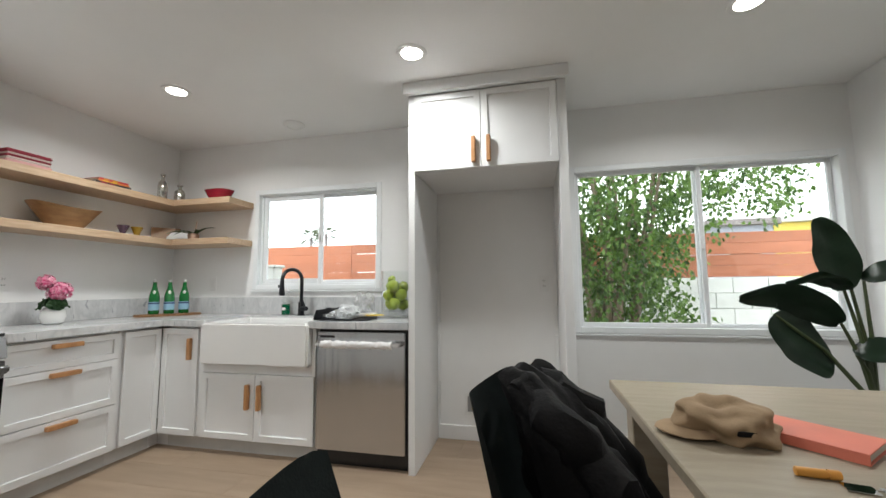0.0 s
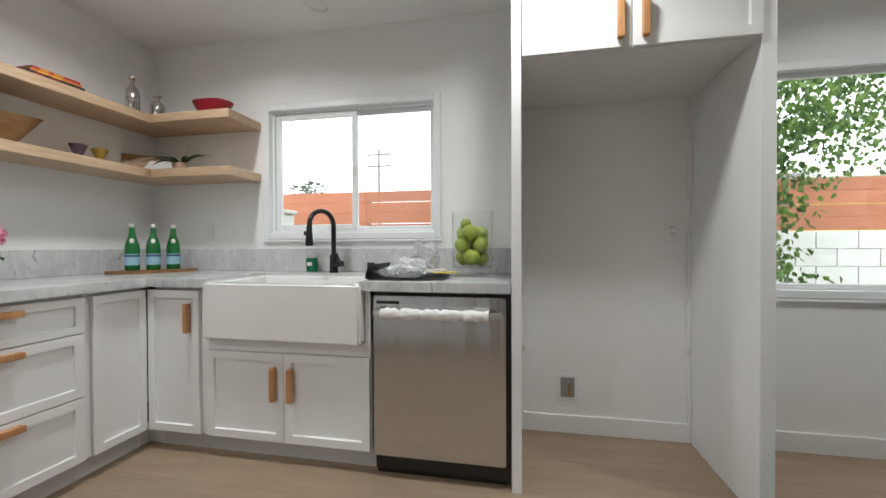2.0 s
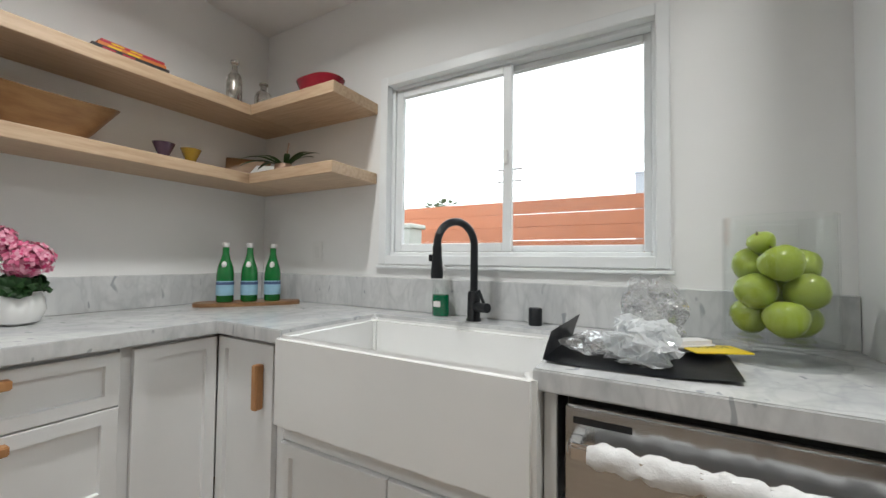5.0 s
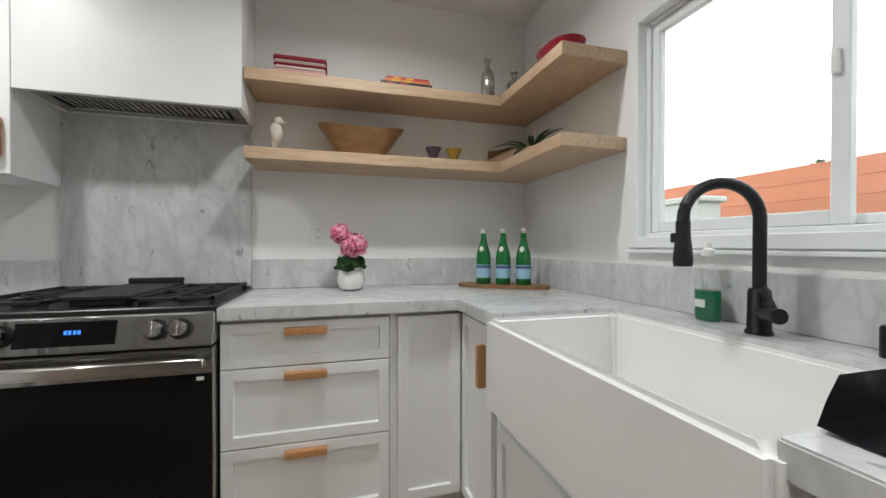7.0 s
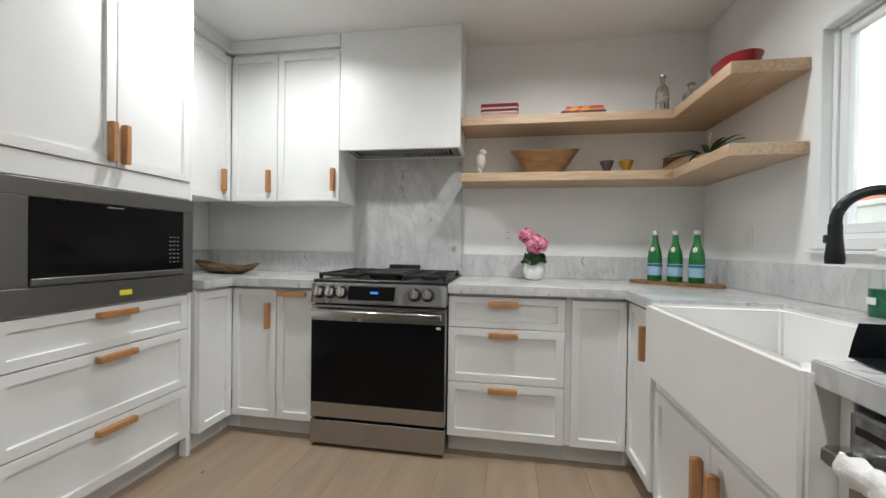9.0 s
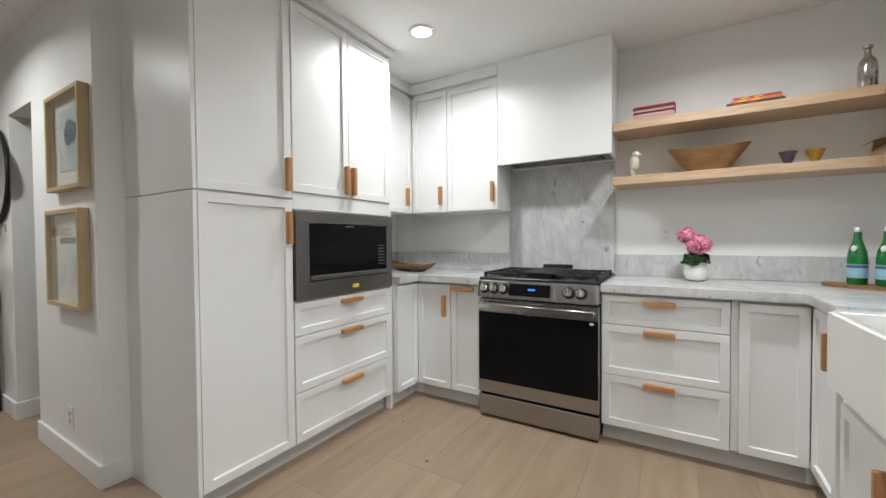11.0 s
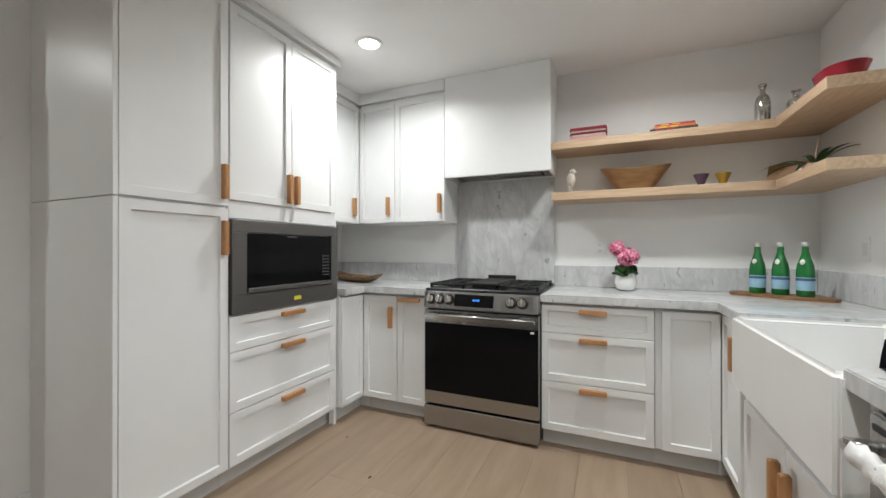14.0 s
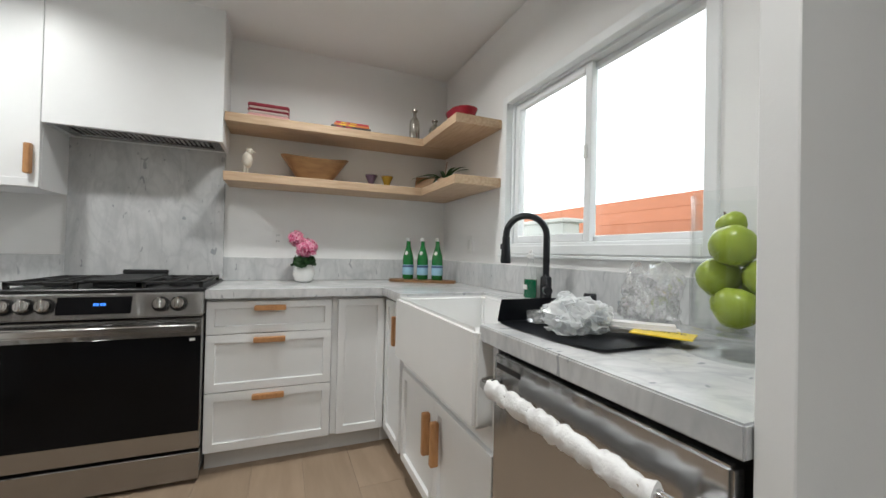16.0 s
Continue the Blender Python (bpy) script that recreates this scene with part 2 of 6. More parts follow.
def cyl(bm, c, r, h, axis="Z", seg=24, r2=None, bevel=0.0):
    """A cylinder or cone with the middle of its base at c, along an axis."""
    turn = {"Z": Matrix(), "X": Matrix.Rotation(radians(90), 4, "Y"), "Y": Matrix.Rotation(radians(-90), 4, "X")}[axis]
    m = Matrix.Translation(c) @ turn @ Matrix.Translation((0, 0, h / 2))
    made = bmesh.ops.create_cone(bm, cap_ends=True, segments=seg, radius1=r, radius2=r if r2 is None else r2, depth=h, matrix=m)["verts"]
    if bevel:
        faces = [f for f in {f for v in made for f in v.link_faces} if len(f.verts) > 4]
        bmesh.ops.bevel(bm, geom=list({e for f in faces for e in f.edges}), offset=bevel, segments=2, affect="EDGES", clamp_overlap=True)
    return bm


def lathe(profile, c, seg=32, wave=None):
    """A turned shape: profile rows of (radius, height) about the vertical through c."""
    bm = bmesh.new()
    rings = []
    for r, z in profile:
        ring = []
        for k in range(seg):
            a = 2 * math.pi * k / seg
            q = r if wave is None else r * wave(a, z)
            ring.append(bm.verts.new((c[0] + q * math.cos(a), c[1] + q * math.sin(a), c[2] + z)))
        rings.append(ring)
    for p, q in zip(rings, rings[1:]):
        for k in range(seg):
            bm.faces.new((p[k], p[(k + 1) % seg], q[(k + 1) % seg], q[k]))
    for ring, flip in ((rings[0], True), (rings[-1], False)):
        if (profile[0] if flip else profile[-1])[0] > 1e-4:
            bm.faces.new(ring[::-1] if flip else ring)
    bmesh.ops.remove_doubles(bm, verts=bm.verts, dist=1e-5)
    bmesh.ops.recalc_face_normals(bm, faces=bm.faces)
    return bm


def tube(points, r, seg=12, taper=None):
    """A round bar along points; taper gives a radius for each."""
    bm = bmesh.new()
    pts = [Vector(p) for p in points]
    rings = []
    up = Vector((0.31, 0.17, 0.93))
    for i, p in enumerate(pts):
        d = (pts[min(i + 1, len(pts) - 1)] - pts[max(i - 1, 0)]).normalized()
        s = d.cross(up).normalized() if abs(d.dot(up)) < 0.97 else d.cross(Vector((1, 0, 0))).normalized()
        w = d.cross(s)
        rr = taper[i] if taper else r
        rings.append([bm.verts.new(p + (s * math.cos(2 * math.pi * k / seg) + w * math.sin(2 * math.pi * k / seg)) * rr) for k in range(seg)])
    for p, q in zip(rings, rings[1:]):
        for k in range(seg):
            bm.faces.new((p[k], p[(k + 1) % seg], q[(k + 1) % seg], q[k]))
    bm.faces.new(rings[0][::-1])
    bm.faces.new(rings[-1])
    bmesh.ops.recalc_face_normals(bm, faces=bm.faces)
    return bm


def put_mesh(name, bm, mat, smooth=False):
    me = bpy.data.meshes.new(name)
    bm.normal_update()
    bm.to_mesh(me)
    bm.free()
    me.materials.append(M[mat] if isinstance(mat, str) else mat)
    if smooth:
        me.shade_smooth()
        me.set_sharp_from_angle(angle=radians(38))
    return me


def thing(name, at, label, category, group="", kind=""):
    ob = new(name)
    ob.empty_display_size = 0.05
    ob.location = at
    bpy.context.view_layer.update()
    return tagged(ob, label, category, group, kind)


def base_of(ob):
    p = Vector((0, 0, 0))
    while ob:
        p += ob.location
        ob = ob.parent
    return p


def part(name, bm, mat, parent, label="", smooth=False):
    """One mesh of a thing; its vertices are given in the world."""
    o = base_of(parent)
    bmesh.ops.translate(bm, vec=-o, verts=bm.verts)
    ob = new(name, put_mesh(name, bm, mat, smooth))
    ob.parent = parent
    return tagged(ob, label)


def solo(name, bm, mat, label, category, group="", kind="", smooth=False, at=None):
    """A thing of one mesh."""
    if at is None:
        at = (0, 0, 0)
    bmesh.ops.translate(bm, vec=-Vector(at), verts=bm.verts)
    ob = new(name, put_mesh(name, bm, mat, smooth))
    ob.location = at
    return tagged(ob, label, category, group, kind)


def ring(bm, x0, x1, z0, z1, w, y0, y1, bevel=0.002):
    """A rectangular frame in the x-z plane, w wide, from y0 to y1."""
    box(bm, (x0, y0, z0), (x0 + w, y1, z1), bevel)
    box(bm, (x1 - w, y0, z0), (x1, y1, z1), bevel)
    box(bm, (x0 + w, y0, z0), (x1 - w, y1, z0 + w), bevel)
    box(bm, (x0 + w, y0, z1 - w), (x1 - w, y1, z1), bevel)
    return bm


def structure(name, bm, mat, label, category="wall"):
    return solo(name, bm, mat, label, category, kind="structure")


# ---- shell of the place ----
T = 0.14
floor = thing("floor", (0, 0, 0), "wide pale oak plank floor with dark knots", "floor", kind="structure")
part("subfloor", boxes(((XW - 0.1, YF - 0.1, -0.06), (XE + 0.1, YN + 0.05, -0.006))), "gap", floor)
structure("ceiling", boxes(((XW - 0.2, YF - 0.2, ZC), (XE + 0.2, YN + 0.2, ZC + 0.12))), "ceiling", "smooth white painted ceiling with recessed lamps", "ceiling")
W1, W2 = (-2.30, -1.12, 1.135, 2.005), (0.39, 2.10, 0.812, 2.01)
nw = []
for x0, x1, z0, z1 in ((XW - T, W1[0], -0.1, ZC), (W1[1], W2[0], -0.1, ZC), (W2[1], XE + T, -0.1, ZC)):
    nw.append(((x0, YN, z0), (x1, YN + T, z1)))
for w in (W1, W2):
    nw += [((w[0], YN, -0.1), (w[1], YN + T, w[2])), ((w[0], YN, w[3]), (w[1], YN + T, ZC))]
structure("wall_north", boxes(*nw), "wall", "white painted wall with two sliding windows")
structure("wall_west", boxes(((XW - T, YS - T, -0.1), (XW, YN, ZC))), "wall", "white painted wall behind the range and shelves")
structure("wall_south", boxes(((XW, YS - T, -0.1), (XA - T, YS, ZC))), "wall", "white painted wall behind the tall cabinets")
structure("wall_gallery", boxes(((XA - T, -1.12, -0.1), (XA, YS, ZC)), ((XA - T, YF, -0.1), (XA, -1.60, ZC)), ((XA - T, -1.60, 2.0), (XA, -1.12, ZC))), "wall", "white painted wall with a doorway, pictures and mirrors")
structure("wall_far", boxes(((XA - T, YF - T, -0.1), (XE + T, YF, ZC))), "wall", "white painted wall at the end of the living room")
structure("wall_east", boxes(((XE, YF, -0.1), (XE + T, YN, ZC))), "wall", "white painted wall beside the dining window")
structure("wall_hall", boxes(((-2.4, -2.6, -0.1), (-2.3, YS - T, ZC)), ((-2.3, -2.7, -0.1), (XA - T, -2.6, ZC))), "wall", "grey painted wall of the hall beyond the doorway")
bb = [((-0.636, YN - 0.014, 0), (0.265, YN, 0.105)), ((0.321, YN - 0.014, 0), (XE, YN, 0.105)), ((XE - 0.014, YF, 0), (XE, YN - 0.014, 0.105)),
      ((XA - T - 0.03, YS, 0), (XA + 0.014, YS + 0.014, 0.115)), ((XA, -1.12, 0), (XA + 0.014, YS, 0.115)), ((XA, YF, 0), (XA + 0.014, -1.60, 0.115)),
      ((XA - T, -1.60, 0), (XA + 0.014, -1.586, 0.115)), ((XA + 0.014, YF, 0), (XE - 0.014, YF + 0.014, 0.115))]
structure("baseboard", boxes(*bb, bevel=0.003), "trim", "white painted flat baseboard", "baseboard")


def sliding_window(name, w, mid, label, rim=0.046, thick=0.038):
    x0, x1, z0, z1 = w
    ob = thing(name, ((x0 + x1) / 2, YN, z0), label, "window", kind="structure")
    f = bmesh.new()
    ring(f, x0 - 0.012, x1 + 0.008, z0 - 0.012, z1 + 0.008, 0.042, YN - 0.012, YN + 0.03, 0.003)
    ring(f, x0 + 0.012, x1 - 0.012, z0 + 0.012, z1 - 0.012, rim - 0.012, YN + 0.03, YN + 0.10, 0.003)
    part("window_frame", f, "vinyl", ob)
    part("window_sill", boxes(((x0 - 0.02, YN - 0.022, z0 - 0.03), (x1 + 0.02, YN - 0.001, z0 - 0.016)), bevel=0.003), "vinyl", ob)
    a, b, c, d = x0 + rim, x1 - rim, z0 + rim, z1 - rim
    for k, (p, q, y) in enumerate(((a, mid + 0.02, YN + 0.04), (mid - 0.025, b, YN + 0.07))):
        wdt = thick if k == 0 else 0.026
        s = part("sash", ring(bmesh.new(), p + 0.001, q, c + 0.001, d - 0.001, wdt, y, y + 0.026, 0.003), "vinyl", ob)
        pane = part("pane", boxes(((p + wdt - 0.004, y + 0.010, c + wdt - 0.004), (q - wdt + 0.004, y + 0.015, d - wdt + 0.004))), "pane", s)
        pane.visible_shadow = False
    part("latch", boxes(((mid - 0.012, YN + 0.026, (z0 + z1) / 2 - 0.03), (mid + 0.004, YN + 0.041, (z0 + z1) / 2 + 0.03)), bevel=0.003), "white_pl", ob)
    return ob


sliding_window("window_1", W1, -1.69, "white vinyl sliding window above the sink")
sliding_window("window_2", W2, 1.255, "wide white vinyl sliding window of the dining corner", 0.028, 0.030)

# the grey door leaf standing open in the doorway
dr = thing("door_1", (XA - 0.1, -1.55, 0), "grey painted door standing open into the hall", "door", kind="structure")
part("leaf", boxes(((XA - T - 0.60, -1.585, 0.008), (XA - T - 0.01, -1.55, 1.99)), bevel=0.002), "void", dr)
part("knob", cyl(bmesh.new(), (XA - T - 0.55, -1.55, 0.96), 0.026, 0.05, "Y"), "chrome", dr, smooth=True)

# the unseen fill lamp gets the same housing as the rest
for lx, ly in LAMPS_AND_FILL:
    can = thing("recessed_lamp", (lx, ly, ZC), "round white recessed ceiling lamp, lit, the southmost added as fill", "lamp", "recessed lamps")
    part("trim_ring", lathe([(0.062, -0.002), (0.062, -0.006), (0.086, -0.006), (0.088, 0.0), (0.062, 0.0), (0.062, -0.002)], (lx, ly, ZC), 40), "white_pl", can, smooth=True)
    part("lens", lathe([(0.0, -0.003), (0.061, -0.003), (0.061, -0.0005), (0.0, -0.0005)], (lx, ly, ZC), 40), "lens", can)

# ---- kitchen ----


def turned(bm, rot, o):
    bmesh.ops.transform(bm, matrix=pose(o[0], o[1], o[2], 0, 0, rot), verts=bm.verts)
    return bm


def shaker(u0, u1, v0, v1, rail=0.055):
    """A framed door or drawer front: outside at y = 0, 20 mm thick, its panel set back."""
    bm = bmesh.new()
    box(bm, (u0, 0, v0), (u1, 0.02, v1))
    front = min(bm.faces, key=lambda f: f.calc_center_median().y)
    bmesh.ops.bevel(bm, geom=[e for e in front.edges], offset=0.0018, segments=1, affect="EDGES")
    front = min(bm.faces, key=lambda f: (round(f.calc_center_median().y, 4), -f.calc_area()))
    rail = min(rail, (u1 - u0) * 0.28, (v1 - v0) * 0.3)
    bmesh.ops.inset_region(bm, faces=[front], thickness=rail)
    bmesh.ops.inset_region(bm, faces=[front], thickness=0.004, depth=-0.0125)
    return bm


def pull(u, v, vertical, length=0.15):
    """A solid oak bar standing off the front."""
    h, w = length / 2, 0.0125
    a, b = ((u - w, -0.031, v - h), (u + w, 0.0, v + h)) if vertical else ((u - h, -0.031, v - w), (u + h, 0.0, v + w))
    return boxes((a, b), bevel=0.003, seg=2)


def cabinet(name, rot, o, width, depth, z0, z1, fronts, label, category="cabinet", group="kitchen cabinets", toe=True, extra=()):
    """A cabinet unit. fronts: (kind, u0, u1, v0, v1, pull u, pull v, upright pull?)"""
    ob = thing(name, (Vector((0, 0, 0)) + (Matrix.Rotation(radians(rot), 3, "Z") @ Vector((width / 2, depth / 2, 0))) + Vector((o[0], o[1], 0)))[:], label, category, group)
    ob.location.z = 0 if toe else z0
    part("body", turned(boxes(((0.0015, 0.0225, z0), (width - 0.0015, depth, z1)), bevel=0.001), rot, (*o, 0)), "cab", ob)
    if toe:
        # toe board in a darker grey than the cabinet body
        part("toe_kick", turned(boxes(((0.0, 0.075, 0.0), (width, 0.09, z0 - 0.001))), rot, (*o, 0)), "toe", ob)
    for kind, u0, u1, v0, v1, *hd in fronts:
        d = part(kind, turned(shaker(u0, u1, v0, v1), rot, (*o, 0)), "cab", ob)
        if hd:
            part("pull", turned(pull(hd[0], hd[1], hd[2], hd[3] if len(hd) > 3 else 0.15), rot, (*o, 0)), "pull", d, "square oak bar pull")
    for nm, a, b in extra:
        part(nm, turned(boxes((a, b), bevel=0.002), rot, (*o, 0)), "cab", ob)
    return ob


FW, FN, FT = -2.58, 2.655, 0.44   # fronts of the west run, the sink run and the tall run
g = 0.002
# west run: right of the range
y0 = 1.757
cabinet("drawer_cabinet", 90, (FW, y0), 0.60, 0.575, 0.105, 0.865,
        [("drawer", g, 0.598, 0.69, 0.852, 0.29, 0.818, False), ("drawer", g, 0.598, 0.402, 0.685, 0.29, 0.655, False), ("drawer", g, 0.598, 0.108, 0.397, 0.29, 0.367, False)],
        "white shaker base cabinet with three drawers beside the range")
cabinet("corner_cabinet", 90, (FW, y0 + 0.601), 0.297, 0.575, 0.105, 0.865, [("door", 0.032, 0.294, 0.108, 0.852)], "white shaker corner base cabinet without a pull", extra=[("toe_return", (0.297, 0.075, 0.0), (0.374, 0.09, 0.104))])
# west run: left of the range
cabinet("base_cabinet", 90, (FW, 0.475), 0.282, 0.575, 0.105, 0.865, [("door", g, 0.28, 0.108, 0.852, 0.235, 0.70, True)], "narrow white shaker base cabinet beside the corner", extra=[("toe_return", (-0.076, 0.075, 0.0), (-0.0005, 0.09, 0.104))])
cabinet("pull_out_cabinet", 90, (FW, 0.759), 0.234, 0.575, 0.105, 0.865, [("door", g, 0.232, 0.108, 0.852, 0.10, 0.83, False, 0.17)], "narrow white pull-out cabinet beside the range")
cabinet("base_cabinet", 180, (-2.335, 0.475), 0.244, 0.60, 0.105, 0.865, [("door", 0.004, 0.2448, 0.108, 0.852)], "white shaker base cabinet between microwave tower and corner", extra=[("toe_return", (0.2445, 0.076, 0.0), (0.322, 0.09, 0.104))])
# sink run
cabinet("corner_cabinet", 0, (-2.558, FN), 0.318, 0.59, 0.105, 0.865, [("door", -0.021, 0.292, 0.108, 0.852, 0.235, 0.71, True)], "narrow white shaker corner cabinet beside the sink", extra=[("toe_return", (-0.098, 0.076, 0.0), (-0.0005, 0.09, 0.104))])
cabinet("sink_cabinet", 0, (-2.238, FN), 0.905, 0.59, 0.105, 0.615, [("door", 0.02, 0.452, 0.108, 0.548, 0.405, 0.40, True, 0.165), ("door", 0.456, 0.90, 0.108, 0.548, 0.497, 0.40, True, 0.165)],
        "white shaker sink cabinet with two doors below the apron sink", extra=[("stile", (0.0, 0.012, 0.105), (0.018, 0.022, 0.865)), ("stile", (0.875, 0.012, 0.55), (0.903, 0.022, 0.865)), ("rail", (0.018, 0.012, 0.552), (0.875, 0.022, 0.62))])
# refrigerator surround
for x0, x1, lab in ((-0.680, -0.637, "tall white end panel beside the dishwasher"), (0.266, 0.320, "tall white end panel beside the dining window")):
    solo("end_panel", boxes(((x0, 2.64, 0.0), (x1, YN - 0.001, ZC - 0.001)), bevel=0.002), "cab", lab, "panel", "refrigerator end panels", at=((x0 + x1) / 2, 2.9, 0))
cabinet("overhead_cabinet", 0, (-0.636, 2.622), 0.901, 0.63, 1.876, 2.40, [("door", g, 0.434, 1.879, 2.385, 0.390, 1.99, True, 0.165), ("door", 0.438, 0.899, 1.879, 2.385, 0.484, 1.99, True, 0.165)],
        "white shaker cabinet above the empty refrigerator niche", toe=False)
solo("crown_moulding", boxes(((-0.700, 2.58, 2.388), (0.336, 2.62, ZC - 0.001)), bevel=0.004), "cab", "white flat moulding above the refrigerator cabinet", "moulding", at=(-0.2, 2.6, 2.388))
for i, (za, zb, s) in enumerate(((0.10, 0.42, 0.016), (0.50, 0.78, 0.022), (0.86, 1.15, 0.022), (1.25, 1.62, 0.016))):
    solo("scribe_strip", boxes(((0.265 - s, YN - 0.022, za), (0.265, YN - 0.001, zb)), bevel=0.002), "cab", "white shim strip between niche panel and wall", "strip", "shim strips", at=(0.24, YN - 0.01, za))
    solo("scribe_strip", boxes(((-0.636, YN - 0.022, za), (-0.636 + s, YN - 0.001, zb)), bevel=0.002), "cab", "white shim strip between niche panel and wall", "strip", "shim strips", at=(-0.64, YN - 0.01, za))
# tall run, from the pantry towards the corner
cabinet("pantry_cabinet", 180, (-1.06, FT), 0.462, FT - YS - 0.002, 0.105, 2.42, [("door", g, 0.458, 0.108, 1.378, 0.43, 1.235, True, 0.165), ("door", g, 0.458, 1.39, 2.40, 0.43, 1.505, True, 0.165)],
        "tall white shaker pantry cabinet with two doors", extra=[("side_panel", (-0.018, 0.0, 0.0), (-0.0005, FT - YS - 0.003, 1.383)), ("side_panel", (-0.018, 0.0, 1.387), (-0.0005, FT - YS - 0.003, 2.42))])
cabinet("microwave_tower", 180, (-1.524, FT), 0.80, FT - YS - 0.002, 0.105, 2.42,
        [("drawer", g, 0.772, 0.672, 0.845, 0.40, 0.815, False, 0.165), ("drawer", g, 0.772, 0.375, 0.667, 0.40, 0.636, False, 0.165), ("drawer", g, 0.772, 0.108, 0.370, 0.40, 0.337, False, 0.165),
         ("door", g, 0.398, 1.425, 2.40, 0.372, 1.525, True, 0.165), ("door", 0.402, 0.78, 1.425, 2.40, 0.428, 1.525, True, 0.165)],
        "tall white cabinet tower with a built-in microwave and drawers", extra=[("leg", (0.776, 0.004, 0.0), (0.80, 0.05, 0.86)), ("rail", (0.0, 0.006, 1.335), (0.80, 0.022, 1.42)), ("stile", (0.784, 0.004, 0.86), (0.80, 0.022, 2.42))])
solo("crown_moulding", boxes(((-2.345, YS + 0.01, 2.415), (-1.022, FT + 0.022, ZC - 0.001)), bevel=0.004), "cab", "white flat moulding on top of the tall cabinets", "moulding", at=(-1.7, 0.1, 2.415))
# upper cabinets
UW = -2.885
cabinet("wall_cabinet", 90, (UW, 0.215), 0.34, 0.293, 1.39, 2.38, [("door", 0.004, 0.338, 1.395, 2.355, 0.285, 1.525, True, 0.145)], "white shaker wall cabinet beside the corner", toe=False)
cabinet("wall_cabinet", 90, (UW, 0.557), 0.433, 0.293, 1.39, 2.38, [("door", g, 0.43, 1.395, 2.355, 0.395, 1.53, True, 0.145)], "white shaker wall cabinet beside the range hood", toe=False)
cabinet("wall_cabinet", 180, (-2.335, 0.215), 0.528, 0.413, 1.39, 2.38, [("door", 0.004, 0.549, 1.395, 2.355, 0.47, 1.525, True, 0.145)], "white shaker wall cabinet beside the microwave tower", toe=False)
solo("crown_moulding", boxes(((XW + 0.001, 0.19, 2.381), (UW + 0.006, 0.989, ZC - 0.001)), ((UW + 0.007, YS + 0.02, 2.381), (-2.35, 0.221, ZC - 0.001)), bevel=0.003), "cab", "white flat moulding above the wall cabinets", "moulding", at=(-3, 0.5, 2.381))
# range hood
hood = thing("range_hood", (-3.0, 1.38, 1.715), "white boxed range hood with a slatted steel insert", "range hood")
part("back_panel", boxes(((XW + 0.001, 0.992, 1.715), (XW + 0.02, 1.768, ZC - 0.001))), "cab", hood)
for ya, yb in ((0.992, 1.010), (1.750, 1.768)):
    part("side_panel", boxes(((XW + 0.021, ya, 1.715), (UW - 0.021, yb, ZC - 0.001))), "cab", hood)
part("front_panel", boxes(((UW - 0.020, 0.992, 1.715), (UW + 0.004, 1.768, ZC - 0.001)), bevel=0.0015), "cab", hood)
part("inner_panel", boxes(((XW + 0.021, 1.011, 1.78), (UW - 0.021, 1.749, 1.80))), "cab", hood)
ins = part("insert", ring(bmesh.new(), 1.012, 1.748, -UW + 0.024, -XW - 0.024, 0.05, 0, 0.02, 0.002), "steel", hood)
ins.matrix_basis = Matrix.Identity(4)
me = ins.data
o = base_of(hood)
for v in me.vertices:
    p = v.co + o
    v.co = Vector((-p.z, p.x, 1.722 + p.y)) - o
me.flip_normals()
for k in range(25):
    yy = 1.075 + k * 0.0245
    part("slat", boxes(((XW + 0.075, yy, 1.728), (UW - 0.075, yy + 0.014, 1.74)), bevel=0.001), "chrome", ins)
part("filter", boxes(((XW + 0.03, 1.02, 1.745), (UW - 0.03, 1.74, 1.752))), "black", hood)

# worktops and splashbacks
CT, CB = 0.915, 0.868


def slab(name, outline, z0, z1, label, mat="marble", category="countertop"):
    bm = bmesh.new()
    lo = [bm.verts.new((x, y, z0)) for x, y in outline]
    f = bm.faces.new(lo)
    top = bmesh.ops.extrude_face_region(bm, geom=[f])["geom"]
    bmesh.ops.translate(bm, vec=(0, 0, z1 - z0), verts=[v for v in top if isinstance(v, bmesh.types.BMVert)])
    bmesh.ops.recalc_face_normals(bm, faces=bm.faces)
    bmesh.ops.bevel(bm, geom=list(bm.edges), offset=0.0035, segments=2, affect="EDGES", clamp_overlap=True)
    return solo(name, bm, mat, label, category, at=(*outline[0], z0))


